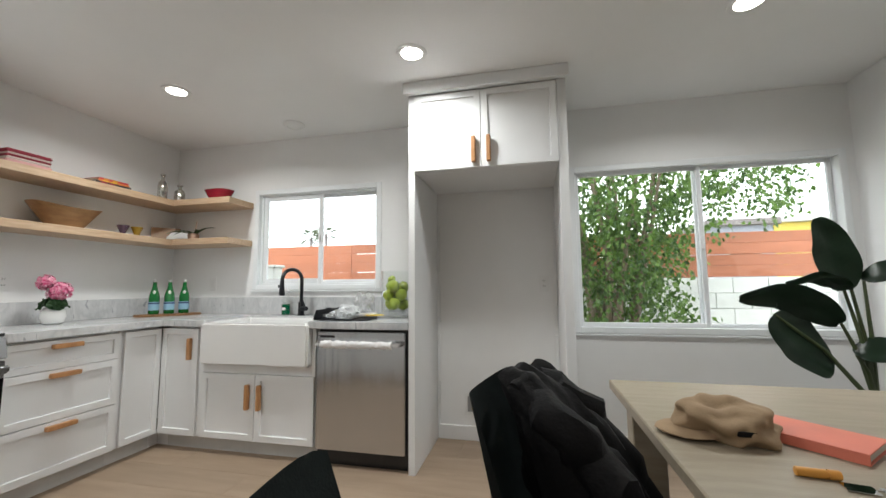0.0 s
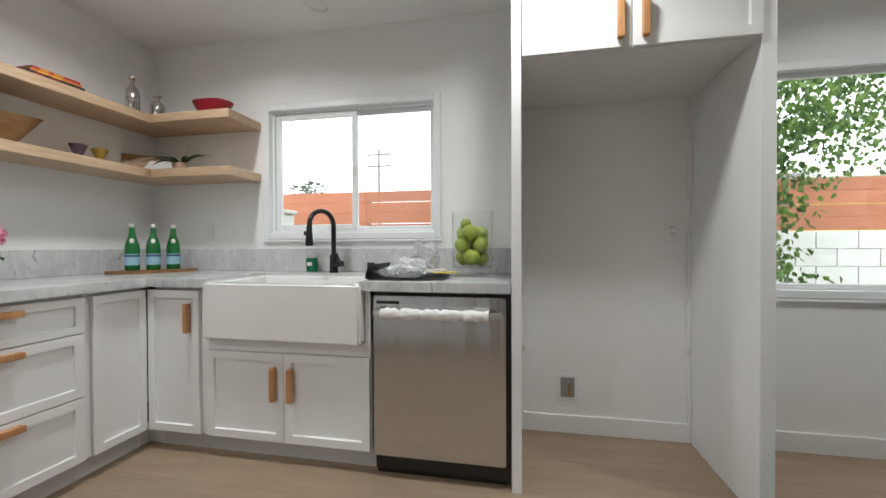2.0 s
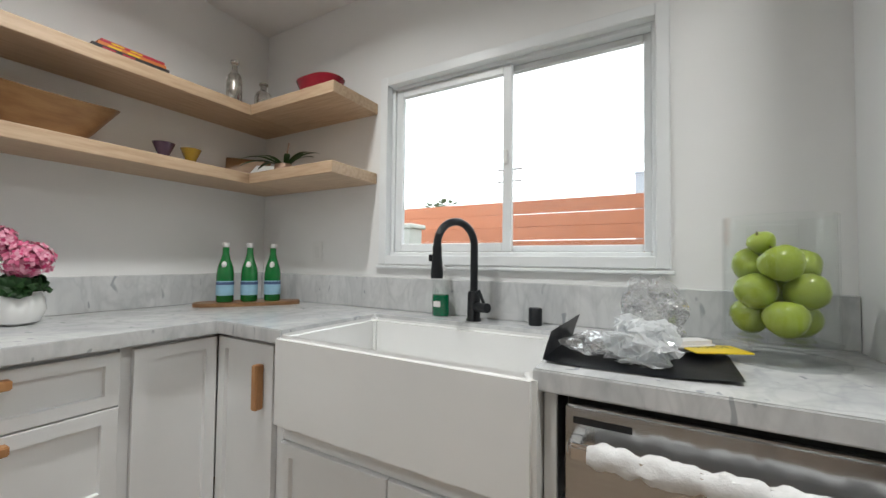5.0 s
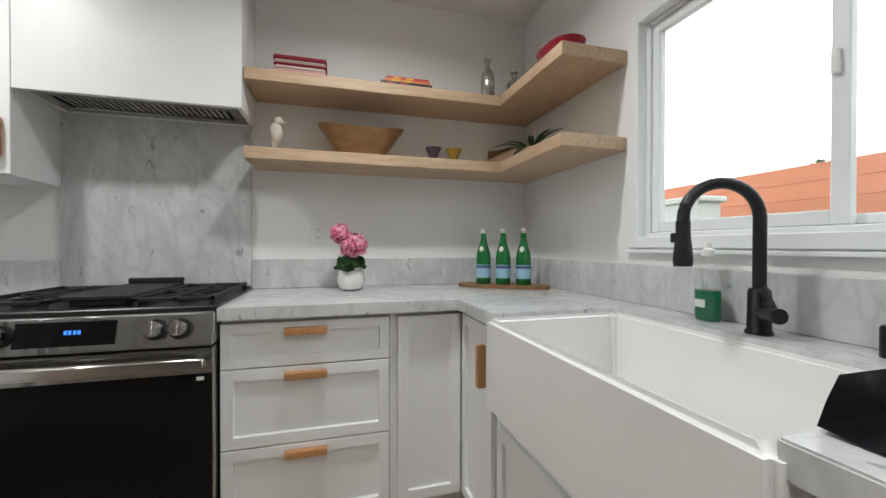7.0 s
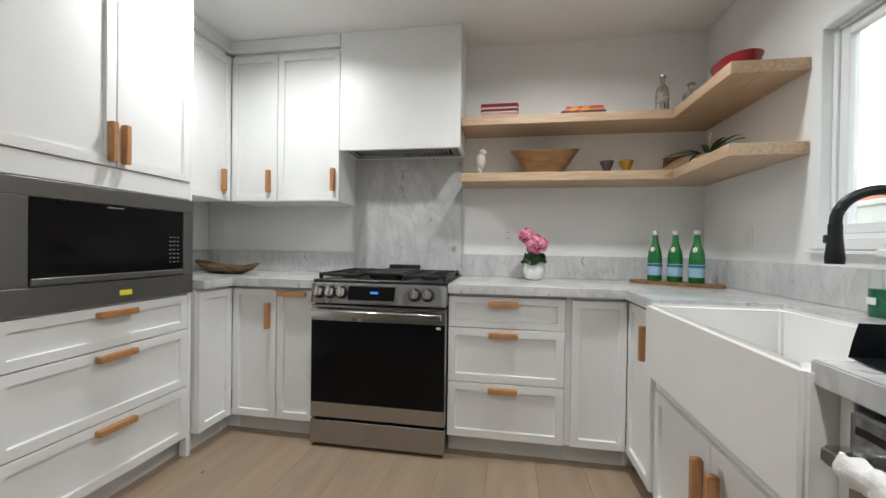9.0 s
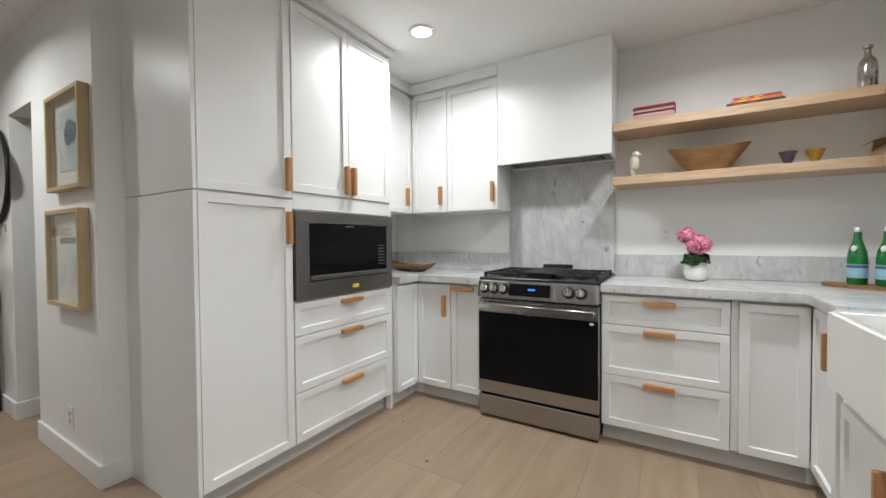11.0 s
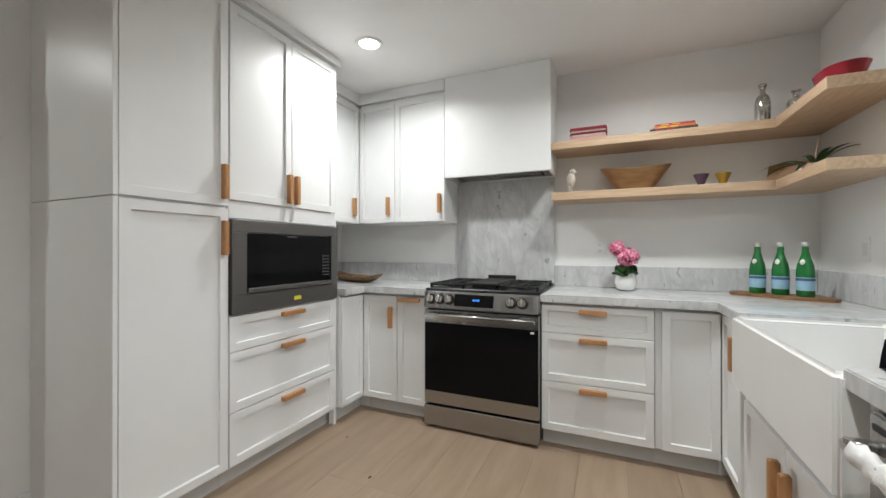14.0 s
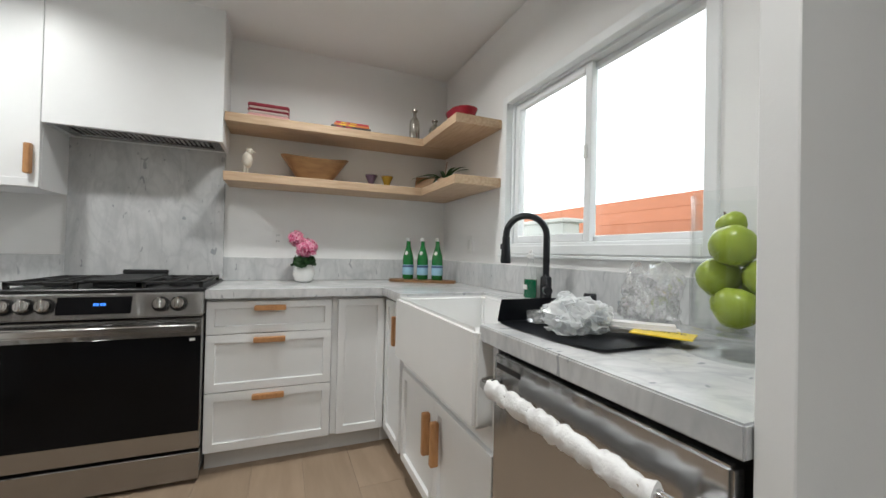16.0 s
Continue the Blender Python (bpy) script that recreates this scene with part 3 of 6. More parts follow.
CE, SX0, SX1, SYB = -2.547, -2.196, -1.378, 3.09
slab("countertop", [(XW + 0.001, 1.757), (CE, 1.757), (CE, 2.63), (SX0, 2.63), (SX0, SYB), (SX1, SYB), (SX1, 2.628), (-0.682, 2.628), (-0.682, YN - 0.001), (XW + 0.001, YN - 0.001)], CB, CT, "thick white marble countertop with grey veins round the sink")
slab("countertop", [(XW + 0.001, YS + 0.001), (-2.337, YS + 0.001), (-2.337, 0.50), (CE, 0.50), (CE, 0.996), (XW + 0.001, 0.996)], CB, CT, "thick white marble countertop in the corner beside the range")
BS = 1.062
for nm, a, b, lab in (("backsplash", (XW + 0.001, 0.985, 0.93), (XW + 0.021, 1.752, 1.716), "tall grey-veined marble slab behind the range"),
                      ("backsplash", (XW + 0.001, 1.753, CT + 0.0005), (XW + 0.021, YN - 0.023, BS), "low marble backsplash along the shelves wall"),
                      ("backsplash", (XW + 0.001, YN - 0.021, CT + 0.0005), (-0.682, YN - 0.001, BS), "low marble backsplash below the sink window"),
                      ("backsplash", (XW + 0.001, YS + 0.022, CT + 0.0005), (XW + 0.021, 0.984, BS), "low marble backsplash beside the range"),
                      ("backsplash", (XW + 0.001, YS + 0.001, CT + 0.0005), (-2.337, YS + 0.021, BS), "low marble backsplash in the corner")):
    solo(nm, boxes((a, b), bevel=0.002), "marble", lab, "backsplash", "marble backsplashes", at=a)

# open shelves, L-shaped
for zt, lab in ((1.90, "upper L-shaped oak floating shelf"), (1.56, "lower L-shaped oak floating shelf")):
    sh = thing("floating_shelf", (-3.0, 2.5, zt - 0.05), lab, "shelf", "floating shelves")
    part("board", boxes(((XW + 0.001, 1.772, zt - 0.052), (-2.895, YN - 0.001, zt)), bevel=0.0025), "oak", sh)
    part("board", boxes(((-2.893, 2.965, zt - 0.052), (-2.335, YN - 0.001, zt)), bevel=0.0025), "oak_n", sh)

# apron sink
sink = thing("apron_sink", (-1.79, 2.85, 0.62), "white fireclay farmhouse sink with an apron front", "sink")
bm = bmesh.new()
box(bm, (SX0 - 0.012, 2.61, 0.613), (SX1 + 0.012, SYB + 0.012, 0.902))
top = max(bm.faces, key=lambda f: f.calc_center_median().z)
bmesh.ops.inset_region(bm, faces=[top], thickness=0.034)
low = bmesh.ops.extrude_face_region(bm, geom=[top])["geom"]
bmesh.ops.translate(bm, vec=(0, 0, -0.225), verts=[v for v in low if isinstance(v, bmesh.types.BMVert)])
bmesh.ops.delete(bm, geom=[f for f in bm.faces if f.calc_center_median().z > 0.89 and abs(f.calc_center_median().x + 1.787) < 0.3 and abs(f.calc_center_median().y - 2.85) < 0.1 and f.calc_area() > 0.2], context="FACES")
bmesh.ops.recalc_face_normals(bm, faces=bm.faces)
bmesh.ops.bevel(bm, geom=list(bm.edges), offset=0.016, segments=5, affect="EDGES", clamp_overlap=True)
part("basin", bm, "fireclay", sink, smooth=True)
part("drain", lathe([(0.0, 0.0), (0.05, 0.0), (0.055, 0.004), (0.04, 0.006), (0.0, 0.003)], (-1.787, 2.9, 0.678), 32), "chrome", sink, smooth=True)

# faucet
fx, fy = -1.765, 3.155
fau = thing("faucet", (fx, fy, CT), "matte black gooseneck pull-down kitchen faucet", "faucet")
part("base", lathe([(0.0, 0.0), (0.029, 0.0), (0.029, 0.006), (0.025, 0.012), (0.024, 0.105), (0.020, 0.112), (0.0, 0.112)], (fx, fy, CT), 28), "matte", fau, smooth=True)
R = 0.088
aim = Vector((-0.40, -0.92, 0)).normalized()
pts = [(fx, fy, CT + 0.10), (fx, fy, CT + 0.20), (fx, fy, CT + 0.285)]
for k in range(1, 15):
    a = math.pi * 1.02 * k / 14
    pts.append((fx + aim.x * R * (1 - math.cos(a)), fy + aim.y * R * (1 - math.cos(a)), CT + 0.285 + R * math.sin(a)))
part("neck", tube(pts, 0.0145, 16), "matte", fau, smooth=True)
hx, hy, hz = pts[-1]
part("spray_head", lathe([(0.0, -0.115), (0.021, -0.115), (0.023, -0.10), (0.019, -0.06), (0.0165, -0.03), (0.0165, 0.0), (0.0, 0.0)], (hx, hy, hz), 24), "matte", fau, smooth=True)
part("spray_button", boxes(((hx - 0.03, hy - 0.012, hz - 0.055), (hx - 0.015, hy + 0.004, hz - 0.03)), bevel=0.003), "matte", fau)
part("lever", tube([(fx + 0.01, fy - 0.006, CT + 0.055), (fx + 0.045, fy - 0.03, CT + 0.055), (fx + 0.075, fy - 0.045, CT + 0.057)], 0.018, 16), "matte", fau, smooth=True)
part("lever_handle", tube([(fx + 0.06, fy - 0.035, CT + 0.065), (fx + 0.035, fy - 0.035, CT + 0.12)], 0.006, 10), "matte", fau, smooth=True)
solo("soap_pump", lathe([(0.0, 0.0), (0.024, 0.0), (0.024, 0.058), (0.021, 0.062), (0.0, 0.062)], (-1.535, 3.185, CT), 24), "matte", "short matte black air gap cap on the countertop", "sink fitting", smooth=True, at=(-1.535, 3.185, CT))

# range
rg = thing("range", (-2.85, 1.375, 0), "stainless steel slide-in gas range with black oven glass", "range")
RA, RB, RX = 1.0, 1.753, -2.53
part("body", boxes(((XW + 0.022, RA + 0.002, 0.03), (RX - 0.05, RB - 0.002, 0.90)), bevel=0.002), "black", rg)
pf = bmesh.new()
box(pf, (RX - 0.12, RA - 0.002, 0.795), (RX + 0.012, RB + 0.002, 0.905))
for v in pf.verts:
    if v.co.x > RX and v.co.z > 0.85:
        v.co.x -= 0.028
bmesh.ops.bevel(pf, geom=list(pf.edges), offset=0.006, segments=3, affect="EDGES", clamp_overlap=True)
panel = part("control_panel", pf, "steel", rg)
tilt = math.atan2(0.028, 0.11)


def on_panel(y, s):
    """A point of the sloping control panel, s up it from its foot."""
    return (RX + 0.0125 - s * math.sin(tilt), y, 0.795 + s * math.cos(tilt))


def panel_piece(bm):
    bmesh.ops.transform(bm, matrix=Matrix.Translation((RX + 0.0125, 0, 0.795)) @ Matrix.Rotation(-tilt, 4, "Y"), verts=bm.verts)
    return bm


part("display", panel_piece(boxes(((0.0005, 1.215, 0.022), (0.003, 1.475, 0.098)), bevel=0.001)), "blackglass", panel)
for k, dy in enumerate((0.0, 0.011, 0.024, 0.035)):
    part("clock_digit", panel_piece(boxes(((0.0035, 1.34 + dy, 0.058), (0.004, 1.348 + dy, 0.07)))), "blue", panel)
for y in (1.05, 1.115, 1.18, 1.585, 1.655):
    kr = cyl(bmesh.new(), (0.0, 0, 0), 0.034, 0.009, "X", 28, bevel=0.002)
    bmesh.ops.transform(kr, matrix=Matrix.Translation((0, y, 0.06)), verts=kr.verts)
    part("knob_ring", panel_piece(kr), "black", panel, smooth=True)
    kb = bmesh.new()
    cyl(kb, (0.010, 0, 0), 0.027, 0.026, "X", 28, 0.024, bevel=0.004)
    box(kb, (0.033, -0.007, -0.024), (0.052, 0.007, 0.026), 0.003)
    bmesh.ops.transform(kb, matrix=Matrix.Translation((0, y, 0.06)), verts=kb.verts)
    part("knob", panel_piece(kb), "chrome", panel, smooth=True)
dd = part("oven_door", boxes(((RX - 0.045, RA, 0.165), (RX, RB, 0.785)), bevel=0.004), "steel", rg)
part("oven_glass", boxes(((RX + 0.0005, RA + 0.004, 0.25), (RX + 0.003, RB - 0.004, 0.70)), bevel=0.001), "blackglass", dd)
hb = bmesh.new()
for y in (RA + 0.045, RB - 0.045):
    box(hb, (RX + 0.0005, y - 0.012, 0.735), (RX + 0.04, y + 0.012, 0.76), 0.004)
box(hb, (RX + 0.036, RA + 0.012, 0.728), (RX + 0.058, RB - 0.012, 0.767), 0.008, 3)
part("handle", hb, "chrome", dd, smooth=True)
part("label_plate", boxes(((RX + 0.0035, RB - 0.05, 0.678), (RX + 0.0042, RB - 0.028, 0.69))), "white_pl", dd)
part("drawer", boxes(((RX - 0.04, RA, 0.02), (RX - 0.002, RB, 0.150)), bevel=0.003), "steel", rg)
part("cooktop", boxes(((XW + 0.03, RA - 0.008, 0.902), (RX - 0.035, RB + 0.008, 0.922)), bevel=0.004), "black", rg)
for ya, yb in ((RA + 0.012, RA + 0.26), (RB - 0.26, RB - 0.012)):
    gr = bmesh.new()
    for x in (XW + 0.07, -2.87, RX - 0.07):
        box(gr, (x - 0.008, ya, 0.938), (x + 0.008, yb, 0.952), 0.002)
    for y in (ya + 0.008, (ya + yb) / 2, yb - 0.008):
        box(gr, (XW + 0.062, y - 0.008, 0.94), (RX - 0.062, y + 0.008, 0.954), 0.002)
    for x in (-3.0, -2.74):
        for a in range(4):
            t = a * math.pi / 2 + 0.78
            q = tube([(x + 0.03 * math.cos(t), (ya + yb) / 2 + 0.03 * math.sin(t), 0.946), (x + 0.11 * math.cos(t), (ya + yb) / 2 + 0.11 * math.sin(t), 0.946)], 0.006, 6)
            mq = bpy.data.meshes.new("q")
            q.to_mesh(mq)
            gr.from_mesh(mq)
            bpy.data.meshes.remove(mq)
    for x in (XW + 0.07, RX - 0.07):
        for y in (ya + 0.01, yb - 0.01):
            box(gr, (x - 0.008, y - 0.008, 0.922), (x + 0.008, y + 0.008, 0.945))
    part("grate", gr, "iron", rg)
    for x in (-3.0, -2.74):
        part("burner", lathe([(0.0, 0.0), (0.05, 0.0), (0.05, 0.006), (0.036, 0.01), (0.036, 0.016), (0.0, 0.018)], (x, (ya + yb) / 2, 0.9225), 24), "iron", rg, smooth=True)
gd = bmesh.new()
box(gd, (XW + 0.08, 1.27, 0.945), (RX - 0.09, 1.484, 0.962), 0.004)
box(gd, (XW + 0.08, 1.27, 0.962), (XW + 0.10, 1.484, 0.985), 0.004)
box(gd, (RX - 0.11, 1.30, 0.925), (RX - 0.10, 1.46, 0.955), 0.002)
box(gd, (XW + 0.085, 1.29, 0.9225), (XW + 0.095, 1.46, 0.955), 0.002)
part("griddle", gd, "iron", rg, "black cast iron griddle plate")
for y in (RA + 0.05, RB - 0.05):
    for x in (RX - 0.06, XW + 0.1):
        part("foot", cyl(bmesh.new(), (x, y, 0.0), 0.018, 0.03, "Z", 16), "black", rg)

# dishwasher
dw = thing("dishwasher", (-1.015, 2.9, 0), "stainless steel dishwasher with its handle wrapped in white film", "dishwasher")
DA, DB, DY = -1.316, -0.704, 2.642
part("body", boxes(((DA + 0.003, DY + 0.035, 0.03), (-0.684, YN - 0.03, 0.862))), "black", dw)
door = part("door", boxes(((DA + 0.004, DY, 0.105), (DB, DY + 0.03, 0.848)), bevel=0.005, seg=2), "steel_v", dw)
part("vent_slot", boxes(((DA + 0.02, DY - 0.002, 0.812), (DA + 0.13, DY + 0.002, 0.826)), bevel=0.001), "black", door)
part("toe_panel", boxes(((DA + 0.004, DY + 0.055, 0.0), (DB, DY + 0.065, 0.10))), "black", dw)
hb = bmesh.new()
for x in (DA + 0.03, DB - 0.03):
    box(hb, (x - 0.014, DY - 0.045, 0.765), (x + 0.014, DY, 0.79), 0.004)
box(hb, (DA + 0.02, DY - 0.055, 0.762), (DB - 0.018, DY - 0.037, 0.792), 0.006, 3)
hd = part("handle", hb, "chrome", door, smooth=True)
random.seed(5)
wr = bmesh.new()
NW, seg = 60, 16
rings = []
for i in range(NW):
    u = i / (NW - 1)
    x = DA + 0.055 + u * (DB - DA - 0.125)
    pin = 1 - 0.25 * max(0, math.cos(2 * math.pi * u * 5.3)) ** 6
    rr = []
    for k in range(seg):
        a = 2 * math.pi * k / seg
        q = pin * (1 + 0.34 * noise.noise((x * 55, math.cos(a) * 1.3, math.sin(a) * 1.3)))
        rr.append(wr.verts.new((x, DY - 0.046 + 0.015 * q * math.cos(a), 0.775 + 0.024 * q * math.sin(a))))
    rings.append(rr)
for p, q in zip(rings, rings[1:]):
    for k in range(seg):
        wr.faces.new((p[k], p[(k + 1) % seg], q[(k + 1) % seg], q[k]))
wr.faces.new(rings[0][::-1])
wr.faces.new(rings[-1])
bmesh.ops.recalc_face_normals(wr, faces=wr.faces)
M["film"] = material("white_foam_wrap", (0.82, 0.82, 0.82), 0.45, 0, 0.05, 30, 0.2, 120)
part("wrapping", wr, "film", hd, "crumpled white protective wrap", smooth=True)

# microwave
mw = thing("microwave", (-1.915, 0.2, 0.855), "built-in black glass microwave in a slate steel trim frame", "microwave")
MA, MB, MZ0, MZ1, MY = -2.315, -1.530, 0.856, 1.328, FT + 0.012
fr = bmesh.new()
box(fr, (MA, FT - 0.018, MZ0), (MB, MY, MZ0 + 0.095), 0.002)
box(fr, (MA, FT - 0.018, MZ1 - 0.062), (MB, MY, MZ1), 0.002)
box(fr, (MA, FT - 0.018, MZ0 + 0.095), (MA + 0.06, MY, MZ1 - 0.062), 0.002)
box(fr, (MB - 0.085, FT - 0.018, MZ0 + 0.095), (MB, MY, MZ1 - 0.062), 0.002)
part("trim_frame", fr, "trimsteel", mw)
df = part("door", boxes(((MA + 0.064, FT - 0.015, MZ0 + 0.099), (MB - 0.089, MY - 0.003, MZ1 - 0.066)), bevel=0.003), "blackglass", mw)
part("handle", boxes(((MA + 0.064, MY - 0.003, MZ0 + 0.100), (MB - 0.089, MY + 0.006, MZ0 + 0.125)), bevel=0.002), "trimsteel", df)
for r in range(7):
    for c in range(3):
        part("key_mark", boxes(((MA + 0.085 + c * 0.022, MY - 0.0026, MZ0 + 0.16 + r * 0.02), (MA + 0.097 + c * 0.022, MY - 0.0021, MZ0 + 0.164 + r * 0.02))), "oven", df)
part("brand_bar", boxes(((-1.95, MY - 0.0026, MZ1 - 0.078), (-1.88, MY - 0.0021, MZ1 - 0.073))), "oven", df)
M["energy"] = material("yellow_sticker", (0.75, 0.68, 0.04), 0.5, 0, 0.05, 10)
part("sticker", boxes(((-1.985, MY + 0.0005, MZ0 + 0.03), (-1.93, MY + 0.0012, MZ0 + 0.052))), "energy", mw, "small yellow sticker")

# ---- things on the shelves and worktops ----
M.update({
    "greenglass": glass("green_glass", (0.08, 0.42, 0.14), ior=1.45),
    "greenbottle": material("green_bottle_glass", (0.010, 0.16, 0.035), 0.06, 0, 0.2, 5, spec=0.6),
    "bluelabel": material("blue_paper_label", (0.30, 0.52, 0.66), 0.6, 0, 0.08, 40),
    "whitelabel": material("white_paper", (0.75, 0.76, 0.74), 0.6, 0, 0.05, 30),
    "navy": material("navy_print", (0.05, 0.09, 0.2), 0.6, 0, 0.1, 20),
    "silvercap": material("silver_foil_cap", (0.7, 0.7, 0.7), 0.3, 0.8, 0.1, 30),
    "acacia": material("acacia_wood", (0.30, 0.165, 0.075), 0.42, 0, 0, 7, 0.1, 30, (5, 1, 8), (0.17, 0.085, 0.035)),
    "bowlwood": material("carved_bowl_wood", (0.28, 0.155, 0.065), 0.45, 0, 0, 5, 0.1, 30, (6, 1.2, 6), (0.20, 0.10, 0.04)),
    "rustic": material("driftwood_tray_wood", (0.33, 0.19, 0.08), 0.5, 0, 0, 12, 0.2, 30, (6, 1, 6), (0.08, 0.045, 0.02)),
    "ceramic": material("white_ceramic", (0.80, 0.80, 0.79), 0.14, 0, 0.02, 6),
    "petal": material("pink_petal", (0.72, 0.07, 0.24), 0.55, 0, 0, 60, 0, 1, (1, 1, 1), (0.88, 0.48, 0.60)),
    "foliage": material("dark_leaf", (0.035, 0.11, 0.03), 0.45, 0, 0.4, 20),
    "red_glaze": material("red_glaze", (0.30, 0.012, 0.03), 0.16, 0, 0.2, 8),
    "linen_red": material("red_linen", (0.28, 0.02, 0.04), 0.85, 0, 0.25, 60, 0.2, 300),
    "linen_white": material("cream_linen", (0.66, 0.58, 0.53), 0.85, 0, 0.12, 60, 0.2, 300),
    "linen_pink": material("pink_linen", (0.62, 0.33, 0.32), 0.85, 0, 0.15, 60, 0.2, 300),
    "book_orange": material("orange_cover", (0.62, 0.19, 0.045), 0.45, 0, 0.1, 14),
    "book_red": material("red_cover", (0.42, 0.02, 0.05), 0.45, 0, 0.1, 14),
    "book_black": material("black_cover", (0.025, 0.022, 0.025), 0.45, 0, 0.2, 14),
    "paper": material("book_pages", (0.66, 0.62, 0.55), 0.8, 0, 0.1, 80, 0.1, 200, (1, 1, 12)),
    "mercury": material("mercury_glass", (0.60, 0.57, 0.52), 0.10, 0.8, 0.55, 30, 0.2, 50),
    "purple": material("purple_glass_cup", (0.085, 0.05, 0.085), 0.15, 0, 0.2, 9),
    "amber": material("amber_glass_cup", (0.33, 0.20, 0.02), 0.15, 0, 0.2, 9),
    "terracotta": material("pale_terracotta", (0.45, 0.30, 0.22), 0.7, 0, 0.15, 14, 0.1, 60),
    "bird": material("white_resin", (0.68, 0.64, 0.56), 0.5, 0, 0.15, 30, 0.2, 80),
    "soap": material("green_dish_soap", (0.0, 0.13, 0.05), 0.12, 0, 0.1, 6),
    "apple": material("green_apple_skin", (0.27, 0.36, 0.03), 0.28, 0, 0, 16, 0.02, 60, (1, 1, 1), (0.34, 0.42, 0.06)),
    "stem": material("apple_stem", (0.10, 0.06, 0.025), 0.7, 0, 0.2, 20),
    "blackplastic": material("black_vinyl_sheet", (0.013, 0.015, 0.02), 0.36, 0, 0.2, 20, 0.05, 80),
    "yellowcard": material("yellow_packaging", (0.80, 0.58, 0.02), 0.4, 0, 0.05, 10),
    "tissue": material("white_packing_paper", (0.78, 0.76, 0.76), 0.6, 0, 0.06, 20),
})


def cellophane(name, milk=0.26, shine=0.6, rough=0.08):
    mt = bpy.data.materials.new(name)
    mt.use_nodes = True
    n, ln = mt.node_tree.nodes, mt.node_tree.links
    tr, gl, mx = n.new("ShaderNodeBsdfTransparent"), n.new("ShaderNodeBsdfGlossy"), n.new("ShaderNodeMixShader")
    df, m2 = n.new("ShaderNodeBsdfDiffuse"), n.new("ShaderNodeMixShader")
    t = n.new("ShaderNodeTexNoise")
    t.inputs["Scale"].default_value = 30
    mr = n.new("ShaderNodeMapRange")
    mr.inputs[1].default_value, mr.inputs[2].default_value, mr.inputs[3].default_value, mr.inputs[4].default_value = 0.4, 0.65, 0.08, shine
    gl.inputs["Roughness"].default_value = rough
    df.inputs[0].default_value = (0.93, 0.94, 0.95, 1)
    ln.new(t.outputs[0], mr.inputs[0])
    ln.new(mr.outputs[0], mx.inputs[0])
    ln.new(tr.outputs[0], mx.inputs[1])
    ln.new(gl.outputs[0], mx.inputs[2])
    m2.inputs[0].default_value = milk
    ln.new(mx.outputs[0], m2.inputs[1])
    tl, m3 = n.new("ShaderNodeBsdfTranslucent"), n.new("ShaderNodeMixShader")
    tl.inputs[0].default_value = (0.9, 0.92, 0.93, 1)
    m3.inputs[0].default_value = 0.5
    ln.new(df.outputs[0], m3.inputs[1])
    ln.new(tl.outputs[0], m3.inputs[2])
    ln.new(m3.outputs[0], m2.inputs[2])
    ln.new(m2.outputs[0], n["Material Output"].inputs[0])
    return mt


n_, l_ = M["petal"].node_tree.nodes, M["petal"].node_tree.links
gi, rp = n_.new("ShaderNodeNewGeometry"), n_.new("ShaderNodeValToRGB")
rp.color_ramp.elements[0].color, rp.color_ramp.elements[1].color = (0.62, 0.035, 0.17, 1), (0.90, 0.50, 0.62, 1)
l_.new(gi.outputs["Random Per Island"], rp.inputs[0])
l_.new(rp.outputs[0], n_["Principled BSDF"].inputs["Base Color"])
M["petal_deep"] = material("deep_pink_petal", (0.45, 0.02, 0.11), 0.7, 0, 0.3, 60)
M["cello"] = cellophane("clear_plastic_film", 0.16, 0.7, 0.06)


def merge(bm, other):
    me = bpy.data.meshes.new("tmp")
    other.to_mesh(me)
    other.free()
    bm.from_mesh(me)
    bpy.data.meshes.remove(me)
    return bm


def blob(c, r, sub=3, amp=0.0, freq=8.0, seed=0.0):
    """A rounded lump with uneven sides."""
    bm = bmesh.new()
    bmesh.ops.create_icosphere(bm, subdivisions=sub, radius=1)
    for v in bm.verts:
        k = 1 + amp * noise.noise(v.co * freq + Vector((seed, seed * 1.7, 0)))
        v.co = Vector((c[0] + r[0] * v.co.x * k, c[1] + r[1] * v.co.y * k, c[2] + r[2] * v.co.z * k))
    return bm


U, L = 1.9005, 1.5605
# folded linens
st = thing("linen_stack", (-3.03, 2.0, U), "stack of folded red, cream and pink napkins on the shelf", "napkins")
for i, (mt, h) in enumerate((("linen_pink", 0.024), ("linen_white", 0.016), ("linen_red", 0.014), ("linen_white", 0.012), ("linen_red", 0.021))):
    z = U + sum((0.024, 0.016, 0.014, 0.012, 0.021)[:i])
    dx = 0.004 * (i % 2)
    part("napkin", boxes(((-3.10, 1.885 + dx, z), (-2.925, 2.115 - dx, z + h - 0.0005)), bevel=0.006, seg=3), mt, st, smooth=True)
